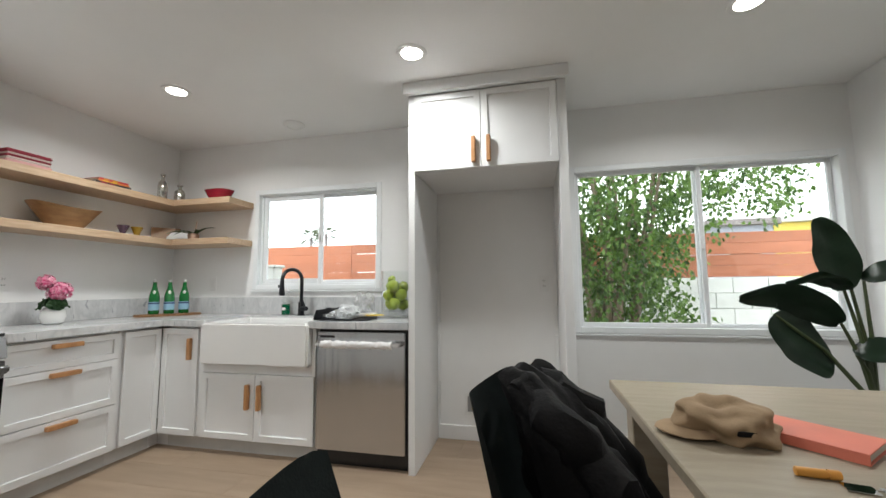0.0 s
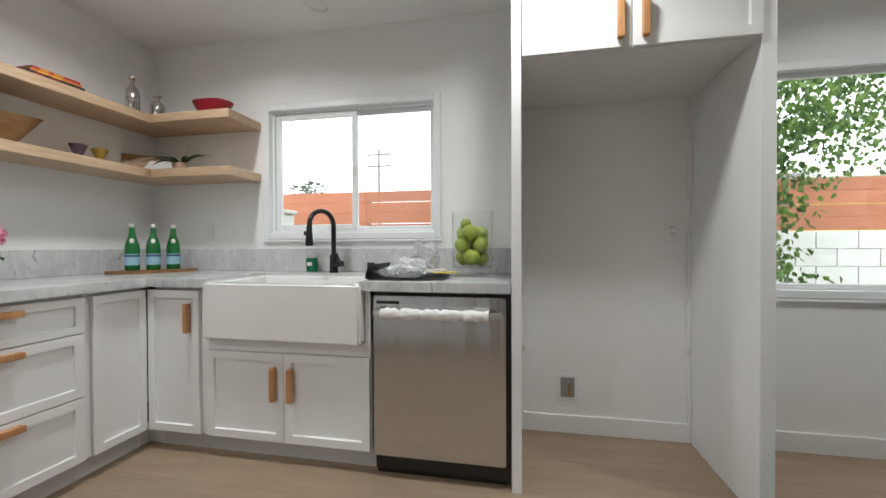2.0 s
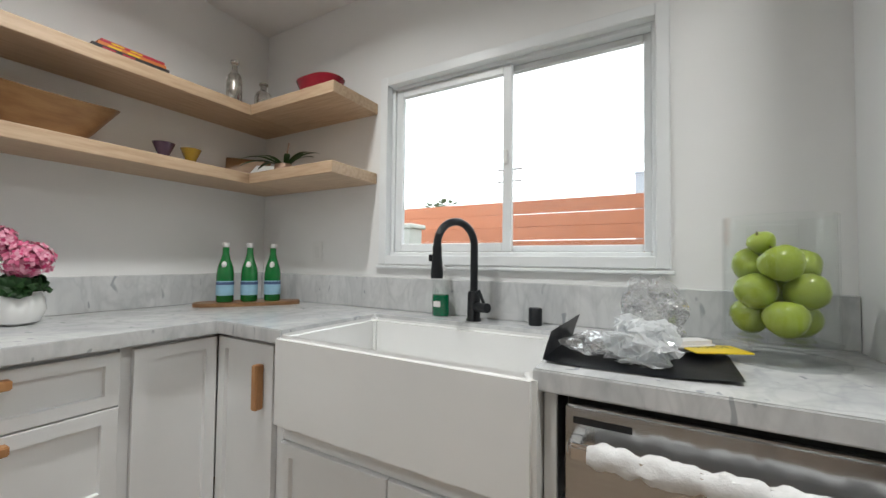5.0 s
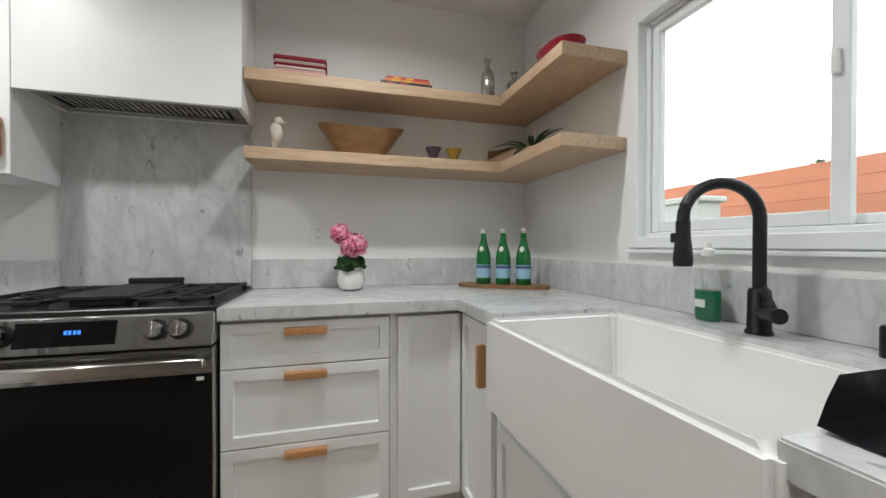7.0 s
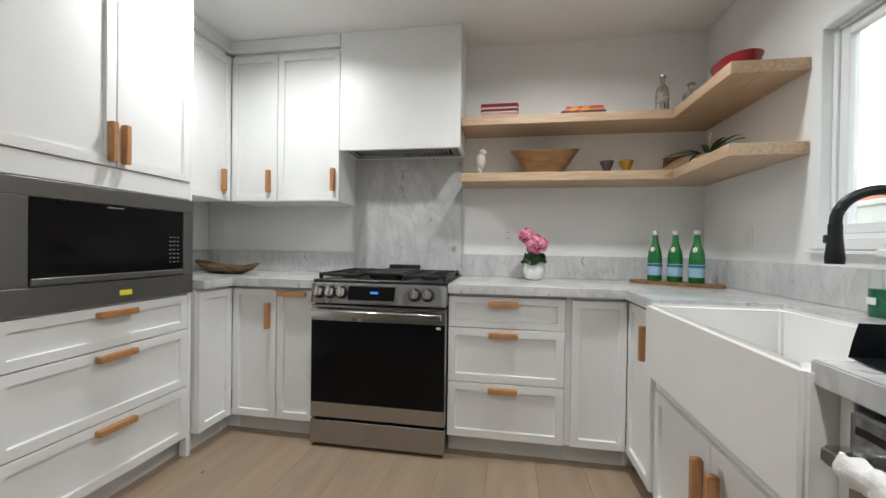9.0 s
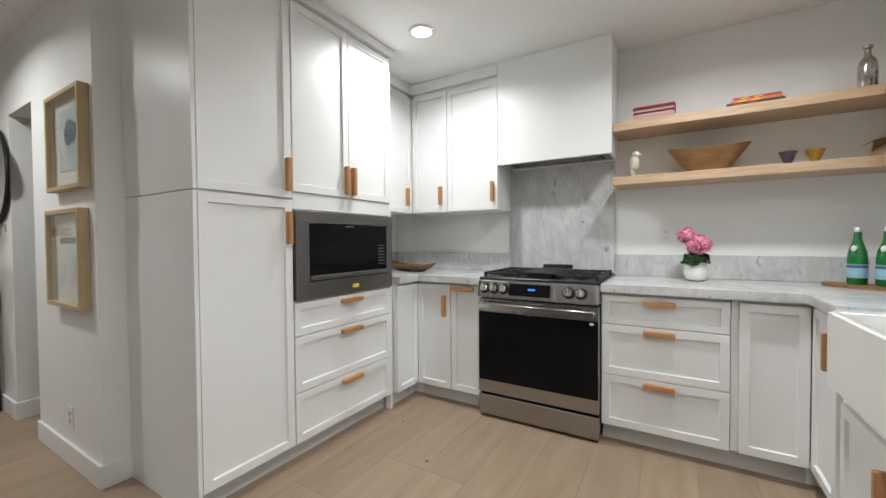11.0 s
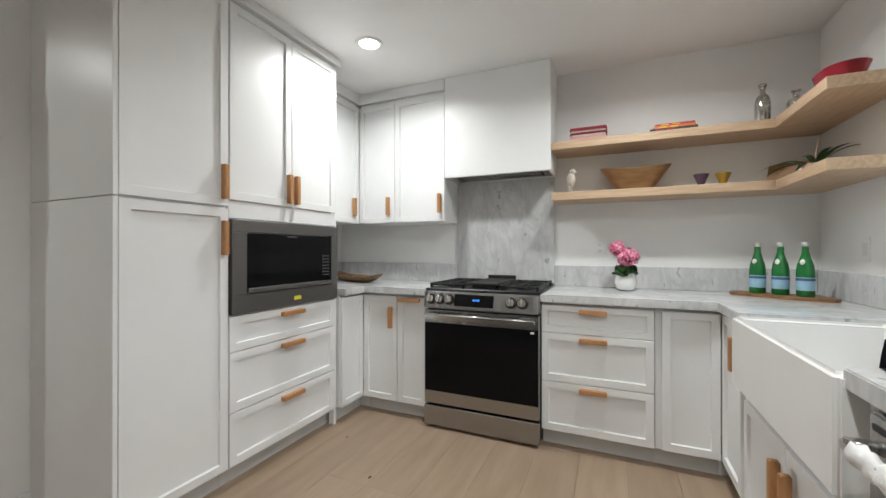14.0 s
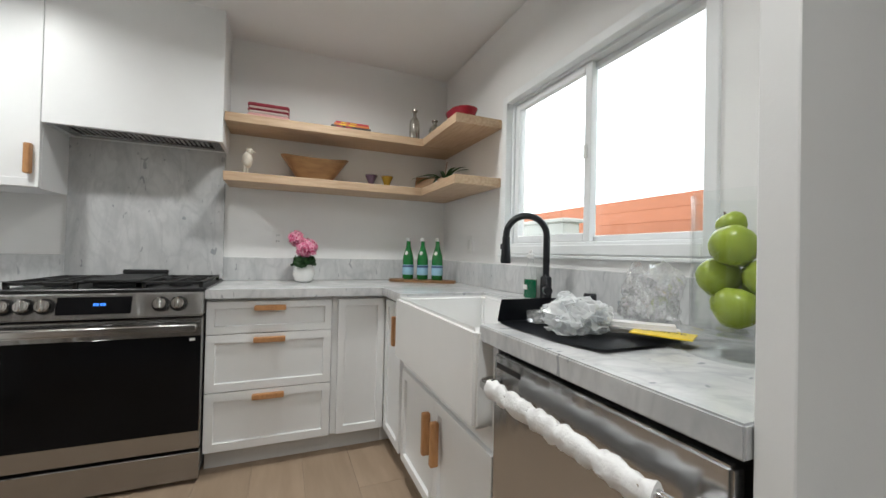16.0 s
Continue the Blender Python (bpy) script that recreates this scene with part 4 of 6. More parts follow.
# books
for mt, a, z, h, lab in (("book_black", 0.0, U, 0.016, "thin black hardback book lying flat"), ("book_orange", 0.02, U + 0.0165, 0.016, "orange hardback book lying on another"), ("book_red", 0.03, U + 0.033, 0.013, "red paperback book on top of the pile")):
    bk = thing("book", (-3.03, 2.49, z), lab, "book", "books on the shelf")
    x0, x1, ya, yb = -3.10 + a * 0.5, -2.906 - a * 0.5, 2.36 + a, 2.61 - a * 0.4
    c = boxes(((x0, ya, z), (x1, yb, z + 0.0022)), ((x0, ya, z + h - 0.0026), (x1, yb, z + h - 0.0003)), ((x1 - 0.004, ya, z + 0.0023), (x1, yb, z + h - 0.0027)))
    part("cover", c, mt, bk)
    part("pages", boxes(((x0 + 0.004, ya + 0.004, z + 0.0024), (x1 - 0.0045, yb - 0.004, z + h - 0.0028))), "paper", bk)
    for k in range(2):
        part("spine_mark", boxes(((x1 + 0.0001, ya + 0.03 + 0.06 * k, z + h * 0.3), (x1 + 0.0006, ya + 0.07 + 0.06 * k, z + h * 0.65))), "yellowcard" if mt != "book_black" else "book_red", bk)
# mercury glass bottles
for x, y, s, w, lab in ((-2.985, 2.935, 0.225, 0.037, "tall mottled silver glass bottle"), (-2.955, 3.075, 0.16, 0.043, "short mottled silver glass bottle")):
    solo("glass_bottle", lathe([(0.0, 0.0), (w * 0.9, 0.0), (w, 0.008), (w, s * 0.52), (w * 0.8, s * 0.66), (w * 0.36, s * 0.76), (w * 0.34, s * 0.9), (w * 0.52, s * 0.93), (w * 0.52, s * 0.985), (w * 0.30, s), (w * 0.28, s * 0.9), (0.0, s * 0.88)], (x, y, U), 28), "mercury", lab, "bottle", "silver bottles", smooth=True, at=(x, y, U))
# red bowl
wav = lambda a, z: 1 + 0.22 * math.cos(2 * a)
solo("red_bowl", lathe([(0.0, 0.0), (0.055, 0.0), (0.065, 0.012), (0.088, 0.05), (0.106, 0.092), (0.100, 0.094), (0.082, 0.05), (0.055, 0.018), (0.0, 0.014)], (-2.56, 3.10, U), 40, wav), "red_glaze", "oval dark red glazed bowl on the shelf", "bowl", smooth=True, at=(-2.56, 3.10, U))
# parrot figurine, one plain shape
fg = boxes(((-3.06, 1.845, L), (-3.0, 1.925, L + 0.014)), bevel=0.003)
merge(fg, tube([(-3.03, 1.885, L + 0.012), (-3.03, 1.885, L + 0.06)], 0.006, 8))
merge(fg, blob((-3.03, 1.885, L + 0.10), (0.026, 0.03, 0.052), 2, 0.08))
merge(fg, blob((-3.03, 1.895, L + 0.155), (0.019, 0.021, 0.022), 2, 0.05))
merge(fg, blob((-3.03, 1.918, L + 0.152), (0.006, 0.012, 0.008), 1))
merge(fg, blob((-3.03, 1.87, L + 0.055), (0.012, 0.012, 0.04), 1))
solo("bird_figurine", fg, "bird", "small white bird figurine on a wooden base", "figurine", smooth=True, at=(-3.03, 1.885, L))
# carved wooden bowl, wide rim with uneven ends
bw = bmesh.new()
seg, rows = 44, [(0.42, 0.0), (0.47, 0.003), (0.64, 0.05), (0.82, 0.098), (1.0, 0.145), (0.97, 0.147), (0.78, 0.10), (0.60, 0.055), (0.42, 0.016), (0.0, 0.014)]
rr = []
for q, z in rows:
    ring_ = []
    for k in range(seg):
        a = 2 * math.pi * k / seg
        lift = 0.012 * (q ** 3) * math.cos(2 * a)
        ring_.append(bw.verts.new((-3.04 + 0.112 * q * math.copysign(abs(math.cos(a)) ** 0.72, math.cos(a)), 2.28 + 0.21 * q * math.copysign(abs(math.sin(a)) ** 0.85, math.sin(a)), L + z - lift * (1 if z > 0.05 else 0))))
    rr.append(ring_)
for p, q in zip(rr, rr[1:]):
    for k in range(seg):
        bw.faces.new((p[k], p[(k + 1) % seg], q[(k + 1) % seg], q[k]))
bw.faces.new(rr[0][::-1])
bmesh.ops.remove_doubles(bw, verts=bw.verts, dist=1e-5)
bmesh.ops.recalc_face_normals(bw, faces=bw.faces)
solo("wooden_bowl", bw, "bowlwood", "large oblong carved wooden bowl on the shelf", "bowl", smooth=True, at=(-3.04, 2.28, L))
for y, mt, lab in ((2.64, "purple", "small purple flared glass cup"), (2.75, "amber", "small amber flared glass cup")):
    solo("cup", lathe([(0.0, 0.0), (0.02, 0.0), (0.018, 0.012), (0.024, 0.03), (0.042, 0.074), (0.039, 0.075), (0.021, 0.034), (0.0, 0.026)], (-3.0, y, L), 24), mt, lab, "cup", "flared cups", smooth=True, at=(-3.0, y, L))
# leaning board and small potted plant in the shelf corner
lb = boxes(((-0.004, -0.11, 0.0), (0.016, 0.11, 0.125)), bevel=0.004)
bmesh.ops.transform(lb, matrix=pose(-3.09, 3.09, L + 0.002, 0, -16, -38), verts=lb.verts)
solo("wooden_board", lb, "bowlwood", "two-tone wooden board leaning in the shelf corner", "board", at=(-3.09, 3.09, L))
lb = boxes(((-0.003, -0.15, 0.0), (0.006, 0.07, 0.10)), bevel=0.003)
bmesh.ops.transform(lb, matrix=pose(-2.98, 3.13, L + 0.002, 0, -28, -62), verts=lb.verts)
solo("marble_board", lb, "whitelabel", "pale stone board leaning in front of the wooden board", "board", at=(-2.98, 3.13, L))
pl = thing("potted_plant", (-2.80, 3.09, L), "small strappy green plant in a pale clay pot", "plant")
part("pot", lathe([(0.0, 0.0), (0.03, 0.0), (0.042, 0.02), (0.045, 0.045), (0.038, 0.06), (0.034, 0.06), (0.0, 0.052)], (-2.80, 3.09, L), 24), "terracotta", pl, smooth=True)
random.seed(3)


def strap_leaf(root, aim_, length, width, droop):
    bm = bmesh.new()
    n = 8
    d = Vector(aim_).normalized()
    side = d.cross(Vector((0, 0, 1))).normalized()
    p = Vector(root)
    prev = None
    for i in range(n + 1):
        t = i / n
        w = width * math.sin(math.pi * min(1, 0.12 + t * 0.88)) ** 0.7 * (1 - t * 0.35)
        row_ = [bm.verts.new(p - side * w), bm.verts.new(p - Vector((0, 0, w * 0.3))), bm.verts.new(p + side * w)]
        if prev:
            for j in range(2):
                bm.faces.new((prev[j], prev[j + 1], row_[j + 1], row_[j]))
        prev = row_
        d = (d + Vector((0, 0, -droop / n))).normalized()
        p = p + d * length / n
    g2 = bmesh.ops.solidify(bm, geom=list(bm.faces), thickness=0.0012)
    return bm


for k in range(9):
    a = k * 2.4 + 0.4
    part("leaf", strap_leaf((-2.80 + 0.02 * math.cos(a), 3.09 + 0.02 * math.sin(a), L + 0.05), (math.cos(a) * 0.8 - 0.15, math.sin(a) * 0.8 - 0.3, 0.75), 0.17 + 0.07 * random.random(), 0.016, 1.3), "foliage", pl, smooth=True)
part("flower_stem", tube([(-2.795, 3.095, L + 0.05), (-2.785, 3.10, L + 0.13), (-2.783, 3.105, L + 0.17)], 0.0035, 6), "terracotta", pl)

# pink flowers in a white vase
vx, vy = -2.985, 2.225
vs = thing("flower_vase", (vx, vy, CT), "pink hydrangea stems in a round white ceramic vase", "flowers")
part("vase", lathe([(0.0, 0.0), (0.034, 0.0), (0.052, 0.01), (0.067, 0.048), (0.060, 0.088), (0.050, 0.105), (0.053, 0.11), (0.046, 0.11), (0.046, 0.09), (0.0, 0.08)], (vx, vy, CT), 32), "ceramic", vs, smooth=True)
random.seed(8)
for cx, cy, cz, r, n in ((vx + 0.02, vy + 0.012, CT + 0.215, 0.062, 190), (vx - 0.002, vy - 0.050, CT + 0.272, 0.045, 120)):
    fl = bmesh.new()
    for k in range(n):
        d = Vector((random.gauss(0, 1), random.gauss(0, 1), random.gauss(0, 1))).normalized()
        c = Vector((cx, cy, cz)) + d * r * random.uniform(0.72, 1.06)
        t1 = d.orthogonal().normalized()
        t2 = d.cross(t1)
        for j in range(4):
            a = j * math.pi / 2 + k
            e, f = t1 * math.cos(a) + t2 * math.sin(a), t2 * math.cos(a) - t1 * math.sin(a)
            s = random.uniform(0.011, 0.016)
            fl.faces.new([fl.verts.new(c + q) for q in (d * 0.002, e * s * 0.6 + f * s * 0.5 + d * 0.003, e * s * 1.2 + d * 0.005, e * s * 0.6 - f * s * 0.5 + d * 0.003)])
    part("blossom", fl, "petal", vs)
    part("blossom_core", blob((cx, cy, cz), (r * 0.72, r * 0.72, r * 0.72), 2, 0.1), "petal_deep", vs)
def round_leaf(c, aim_, r):
    """A rounded leaf with a ruffled rim, facing along aim_."""
    bm = bmesh.new()
    n = Vector(aim_).normalized()
    e = n.orthogonal().normalized()
    f = n.cross(e)
    mid = bm.verts.new(Vector(c) - n * 0.008)
    rims = []
    for q, dip in ((0.55, -0.003), (1.0, 0.0)):
        rims.append([bm.verts.new(Vector(c) + (e * math.cos(2 * math.pi * k / 24) + f * math.sin(2 * math.pi * k / 24)) * r * q * (1 + 0.07 * q * math.cos(8 * 2 * math.pi * k / 24)) + n * (dip + 0.006 * q * math.sin(5 * 2 * math.pi * k / 24))) for k in range(24)])
    for k in range(24):
        bm.faces.new((mid, rims[0][k], rims[0][(k + 1) % 24]))
        bm.faces.new((rims[0][k], rims[1][k], rims[1][(k + 1) % 24], rims[0][(k + 1) % 24]))
    bmesh.ops.solidify(bm, geom=list(bm.faces), thickness=0.001)
    return bm


for k in range(17):
    a = k * 2.4
    rr_ = random.uniform(0.035, 0.066)
    part("leaf", round_leaf((vx + rr_ * math.cos(a), vy + rr_ * math.sin(a), CT + 0.175 - rr_ * 0.85 + 0.012 * random.random()), (math.cos(a) * 0.9, math.sin(a) * 0.9, random.uniform(0.25, 0.9)), random.uniform(0.026, 0.036)), "foliage", vs, smooth=True)

# three mineral water bottles on a board
ang = math.atan2(0.17, 0.12)
bd = bmesh.new()
for k in range(40):
    a = 2 * math.pi * k / 40
    c, s = math.cos(a), math.sin(a)
    px_, py_ = 0.235 * math.copysign(abs(c) ** 0.6, c), 0.075 * math.copysign(abs(s) ** 0.6, s)
    bd.verts.new((-2.905 + px_ * math.cos(ang) - py_ * math.sin(ang), 2.99 + px_ * math.sin(ang) + py_ * math.cos(ang), CT + 0.001))
bd.faces.new(bd.verts)
ex = bmesh.ops.extrude_face_region(bd, geom=list(bd.faces))["geom"]
bmesh.ops.translate(bd, vec=(0, 0, 0.017), verts=[v for v in ex if isinstance(v, bmesh.types.BMVert)])
bmesh.ops.recalc_face_normals(bd, faces=bd.faces)
solo("serving_board", bd, "acacia", "oval wooden serving board under the bottles", "board", at=(-2.905, 2.99, CT))
bz = CT + 0.0185


def water_bottle(x, y):
    ob = thing("water_bottle", (x, y, bz), "green glass mineral water bottle with a pale blue label", "bottle", "water bottles")
    part("glass", lathe([(0.0, 0.0), (0.034, 0.0), (0.038, 0.006), (0.038, 0.135), (0.034, 0.165), (0.021, 0.205), (0.015, 0.232), (0.0145, 0.262), (0.0, 0.262)], (x, y, bz), 28), "greenbottle", ob, smooth=True)
    lab = part("label", lathe([(0.0383, 0.032), (0.0387, 0.034), (0.0387, 0.098), (0.0383, 0.10)], (x, y, bz), 28), "bluelabel", ob, "pale blue paper label", smooth=True)
    part("label_band", lathe([(0.0389, 0.082), (0.0391, 0.083), (0.0391, 0.095), (0.0389, 0.096)], (x, y, bz), 28), "navy", lab, smooth=True)
    d = Vector((0.72, -0.69, 0))
    nk = blob((x + d.x * 0.026, y + d.y * 0.026, bz + 0.178), (0.012, 0.012, 0.017), 2)
    part("neck_label", nk, "whitelabel", ob, smooth=True)
    part("cap", lathe([(0.0, 0.0), (0.016, 0.0), (0.0165, 0.018), (0.015, 0.021), (0.0, 0.021)], (x, y, bz + 0.2625), 20), "silvercap", ob, smooth=True)
    return ob


wb = water_bottle(-2.965, 2.905)
copy_thing(wb, Matrix.Translation((-2.905, 2.99, bz)))
copy_thing(wb, Matrix.Translation((-2.845, 3.075, bz)))

# dish soap
sx, sy = -1.935, 3.195
sp = thing("dish_soap", (sx, sy, CT), "clear dish soap bottle half full of green liquid", "soap bottle")
oval = lambda a, z: 1 - 0.28 * abs(math.sin(a))
part("liquid", lathe([(0.0, 0.002), (0.035, 0.002), (0.038, 0.01), (0.038, 0.088), (0.0, 0.088)], (sx, sy, CT), 28, oval), "soap", sp, smooth=True)
part("bottle", lathe([(0.0385, 0.0), (0.040, 0.01), (0.040, 0.10), (0.034, 0.14), (0.018, 0.175), (0.014, 0.19)], (sx, sy, CT), 28, oval), "clear", sp, smooth=True)
part("cap", lathe([(0.0, 0.186), (0.017, 0.186), (0.017, 0.206), (0.009, 0.21), (0.008, 0.226), (0.0, 0.227)], (sx, sy, CT), 20), "white_pl", sp, smooth=True)
part("label", boxes(((sx - 0.016, sy - 0.0306, CT + 0.04), (sx + 0.016, sy - 0.0296, CT + 0.062))), "whitelabel", sp)

def word(text, size, at):
    """Flat letters lying face up, as a mesh."""
    cu = bpy.data.curves.new("letters", "FONT")
    cu.body, cu.size = text, size
    ob = bpy.data.objects.new("letters", cu)
    me = bpy.data.meshes.new_from_object(ob)
    bm = bmesh.new()
    bm.from_mesh(me)
    bmesh.ops.translate(bm, vec=at, verts=bm.verts)
    bpy.data.objects.remove(ob)
    bpy.data.curves.remove(cu)
    bpy.data.meshes.remove(me)
    return bm


# black bent sheet with packaging on it
bs = bmesh.new()
prof = [(-1.352, 0.072), (-1.363, 0.04), (-1.372, 0.006), (-1.34, 0.003), (-1.25, 0.002), (-1.12, 0.003), (-1.0, 0.008)]
rowsv = []
for x, z in prof:
    far = 3.02
    near = 2.685 + 0.10 * max(0, (x + 1.15)) * 2
    rowsv.append([bs.verts.new((x, near + (far - near) * t, CT + 0.001 + z)) for t in (0, 0.33, 0.66, 1)])
for p, q in zip(rowsv, rowsv[1:]):
    for j in range(3):
        bs.faces.new((p[j], q[j], q[j + 1], p[j + 1]))
bmesh.ops.solidify(bs, geom=list(bs.faces), thickness=-0.005)
solo("black_tray", bs, "blackplastic", "black plastic sheet with one end bent up, on the countertop", "tray", at=(-1.25, 2.9, CT))


def crumple(c, r, sub, amp, freq, seed, name, mat, lab, cat):
    """A crushed sheet: a ball whose skin is folded to and fro at three scales."""
    bm = bmesh.new()
    bmesh.ops.create_icosphere(bm, subdivisions=sub, radius=1)
    for v in bm.verts:
        d = v.co.copy()
        q = d * freq + Vector((seed, seed * 0.7, -seed))
        f = noise.noise_vector(q) + 0.5 * noise.noise_vector(q * 2.4) + (0.3 * noise.noise_vector(q * 5.1) if mat == "wrap" else Vector((0, 0, 0)))
        p = d * (0.82 + 0.3 * noise.noise(d * 1.7 + Vector((0, seed, 0)))) + f * amp
        v.co = Vector((c[0] + r[0] * p.x, c[1] + r[1] * p.y, max(c[2] - r[2] * 0.55 + 0.002 * f.x, c[2] + r[2] * p.z)))
    return solo(name, bm, mat, lab, cat, smooth=mat == "cello", at=c)


M["wrap"] = cellophane("milky_plastic_film", 0.62, 0.4, 0.12)
crumple((-1.175, 2.80, CT + 0.043), (0.085, 0.085, 0.062), 5, 0.42, 2.2, 4.0, "plastic_wrap", "wrap", "crumpled ball of clear plastic wrap", "plastic wrap")
crumple((-1.275, 2.82, CT + 0.03), (0.07, 0.075, 0.034), 4, 0.5, 1.8, 9.0, "plastic_film", "cello", "loose scrap of clear plastic film", "plastic wrap")
crumple((-1.16, 3.05, CT + 0.085), (0.088, 0.064, 0.110), 4, 0.45, 1.5, 2.0, "plastic_bag", "cello", "crumpled clear plastic bag standing against the backsplash", "plastic bag")
solo("foam_block", turned(boxes(((-0.10, -0.03, 0), (0.10, 0.03, 0.026)), bevel=0.01, seg=2), 42, (-1.11, 2.93, CT + 0.012)), "tissue", "long white foam packing piece", "packing", at=(-1.06, 2.93, CT))
card = thing("package_card", (-1.03, 2.93, CT + 0.02), "glossy yellow packaging card with black print", "packing")
part("card", turned(boxes(((-0.065, -0.04, 0), (0.065, 0.04, 0.004)), bevel=0.001), 28, (-1.03, 2.93, CT + 0.022)), "yellowcard", card)
part("print", turned(word("GUIDE", 0.034, (-0.052, 0.004, 0.0045)), 28, (-1.03, 2.93, CT + 0.022)), "black", card, "black printed word")

# glass footed vase of green apples
ax, ay = -0.895, 3.015
hv = thing("glass_vase", (ax, ay, CT), "clear footed glass cylinder vase holding green apples", "vase")
part("cylinder", lathe([(0.0, 0.050), (0.102, 0.050), (0.108, 0.056), (0.108, 0.342), (0.104, 0.342), (0.104, 0.060), (0.0, 0.056)], (ax, ay, CT), 48), "clear", hv, smooth=True)
part("foot", lathe([(0.0, 0.0), (0.122, 0.0), (0.124, 0.005), (0.118, 0.009), (0.070, 0.013), (0.056, 0.021), (0.057, 0.035), (0.108, 0.043), (0.112, 0.0495), (0.0, 0.0495)], (ax, ay, CT), 48), "clear", hv, smooth=True)


def apple(x, y, z, r, turn):
    ob = thing("apple", (x, y, z - r * 0.9), "shiny green apple in the glass vase", "apple", "apples in the vase")
    pr = [(0.0, -0.78), (0.16, -0.86), (0.42, -0.80), (0.78, -0.45), (0.98, 0.05), (0.96, 0.38), (0.74, 0.74), (0.42, 0.88), (0.20, 0.84), (0.06, 0.66), (0.0, 0.60)]
    body = lathe([(q * r, h * r) for q, h in pr], (0, 0, 0), 26, lambda a, h: 1 + 0.025 * math.cos(5 * a))
    stm = tube([(0, 0, 0.55 * r), (0.05 * r, 0, 0.85 * r), (0.14 * r, 0, 1.1 * r)], 0.002, 6)
    mm = Matrix.Translation((x, y, z)) @ Euler(turn).to_matrix().to_4x4()
    for b_, nm, mt in ((body, "flesh", "apple"), (stm, "stem", "stem")):
        bmesh.ops.transform(b_, matrix=mm, verts=b_.verts)
        part(nm, b_, mt, ob, smooth=True)


random.seed(21)
for lay, (n, rad, z0, off) in enumerate(((3, 0.054, 0.096, 0.6), (3, 0.055, 0.160, 1.65), (3, 0.054, 0.224, 0.5))):
    for k in range(n):
        a = off + k * 2 * math.pi / n
        apple(ax + rad * math.cos(a), ay + rad * math.sin(a), CT + z0 + 0.004 * (k - 1), 0.0445, (random.uniform(-0.8, 0.8), random.uniform(-0.8, 0.8), random.uniform(0, 6)))
apple(ax - 0.03, ay - 0.01, CT + 0.278, 0.030, (0.3, -0.5, 0))

# long driftwood tray in the corner
tr_ = bmesh.new()
seg = 36
rr = []
for q, z in ((0.25, 0.0), (0.55, 0.002), (0.8, 0.022), (1.0, 0.05), (0.97, 0.052), (0.76, 0.03), (0.5, 0.013), (0.0, 0.012)):
    row_ = []
    for k in range(seg):
        a = 2 * math.pi * k / seg
        u, w = 0.34 * q * math.cos(a), 0.085 * q * math.sin(a) * (1 + 0.1 * math.sin(3 * a))
        row_.append(tr_.verts.new((-2.85 + u * 0.35 - w * 0.94, 0.21 + u * 0.94 + w * 0.35, CT + z + 0.03 * (q * math.cos(a)) ** 4)))
    rr.append(row_)
for p, q in zip(rr, rr[1:]):
    for k in range(seg):
        tr_.faces.new((p[k], p[(k + 1) % seg], q[(k + 1) % seg], q[k]))
tr_.faces.new(rr[0][::-1])
bmesh.ops.remove_doubles(tr_, verts=tr_.verts, dist=1e-5)
bmesh.ops.recalc_face_normals(tr_, faces=tr_.faces)
solo("wooden_tray", tr_, "rustic", "long boat-shaped rustic wooden tray on the countertop", "tray", smooth=True, at=(-2.85, 0.21, CT))


# plates on the walls
def plate(name, c, face, w, h, label, holes=(), mat="white_pl"):
    ob = thing(name, c, label, "outlet" if "outlet" in name else "switch")
    n = {"E": (1, 0), "S": (0, -1)}[face]

    def bx(u0, u1, v0, v1, d0, d1, bev=0.001):
        a = (c[0] + n[0] * d0 + (0 if n[0] else u0), c[1] + n[1] * d0 + (u0 if n[0] else 0), c[2] + v0)
        b = (c[0] + n[0] * d1 + (0 if n[0] else u1), c[1] + n[1] * d1 + (u1 if n[0] else 0), c[2] + v1)
        return boxes((a, b), bevel=bev)

    part("cover", bx(-w / 2, w / 2, -h / 2, h / 2, 0.0005, 0.005), mat, ob)
    for u, v, a, b, mt in holes:
        part("slot", bx(u - a, u + a, v - b, v + b, 0.0052, 0.0068, 0.0004), mt, ob)
    return ob


SOCK = [(0, 0.02, 0.016, 0.014, "ceramic"), (0, -0.02, 0.016, 0.014, "ceramic"), (-0.006, 0.022, 0.0014, 0.005, "black"), (0.006, 0.022, 0.0014, 0.005, "black"), (-0.006, -0.018, 0.0014, 0.005, "black"), (0.006, -0.018, 0.0014, 0.005, "black")]


def socket(c, face, label):
    ob = plate("wall_outlet", c, face, 0.072, 0.116, label, SOCK[:2])
    n = Vector((1, 0, 0)) if face == "E" else Vector((0, -1, 0))
    t = Vector((0, 1, 0)) if face == "E" else Vector((1, 0, 0))
    for u, v, a, b, mt in SOCK[2:]:
        p = Vector(c) + n * 0.0069 + t * u + Vector((0, 0, v))
        e = t * a + n * 0.0005 + Vector((0, 0, b))
        part("hole", boxes((tuple(p - e), tuple(p + e))), mt, ob)
    return ob


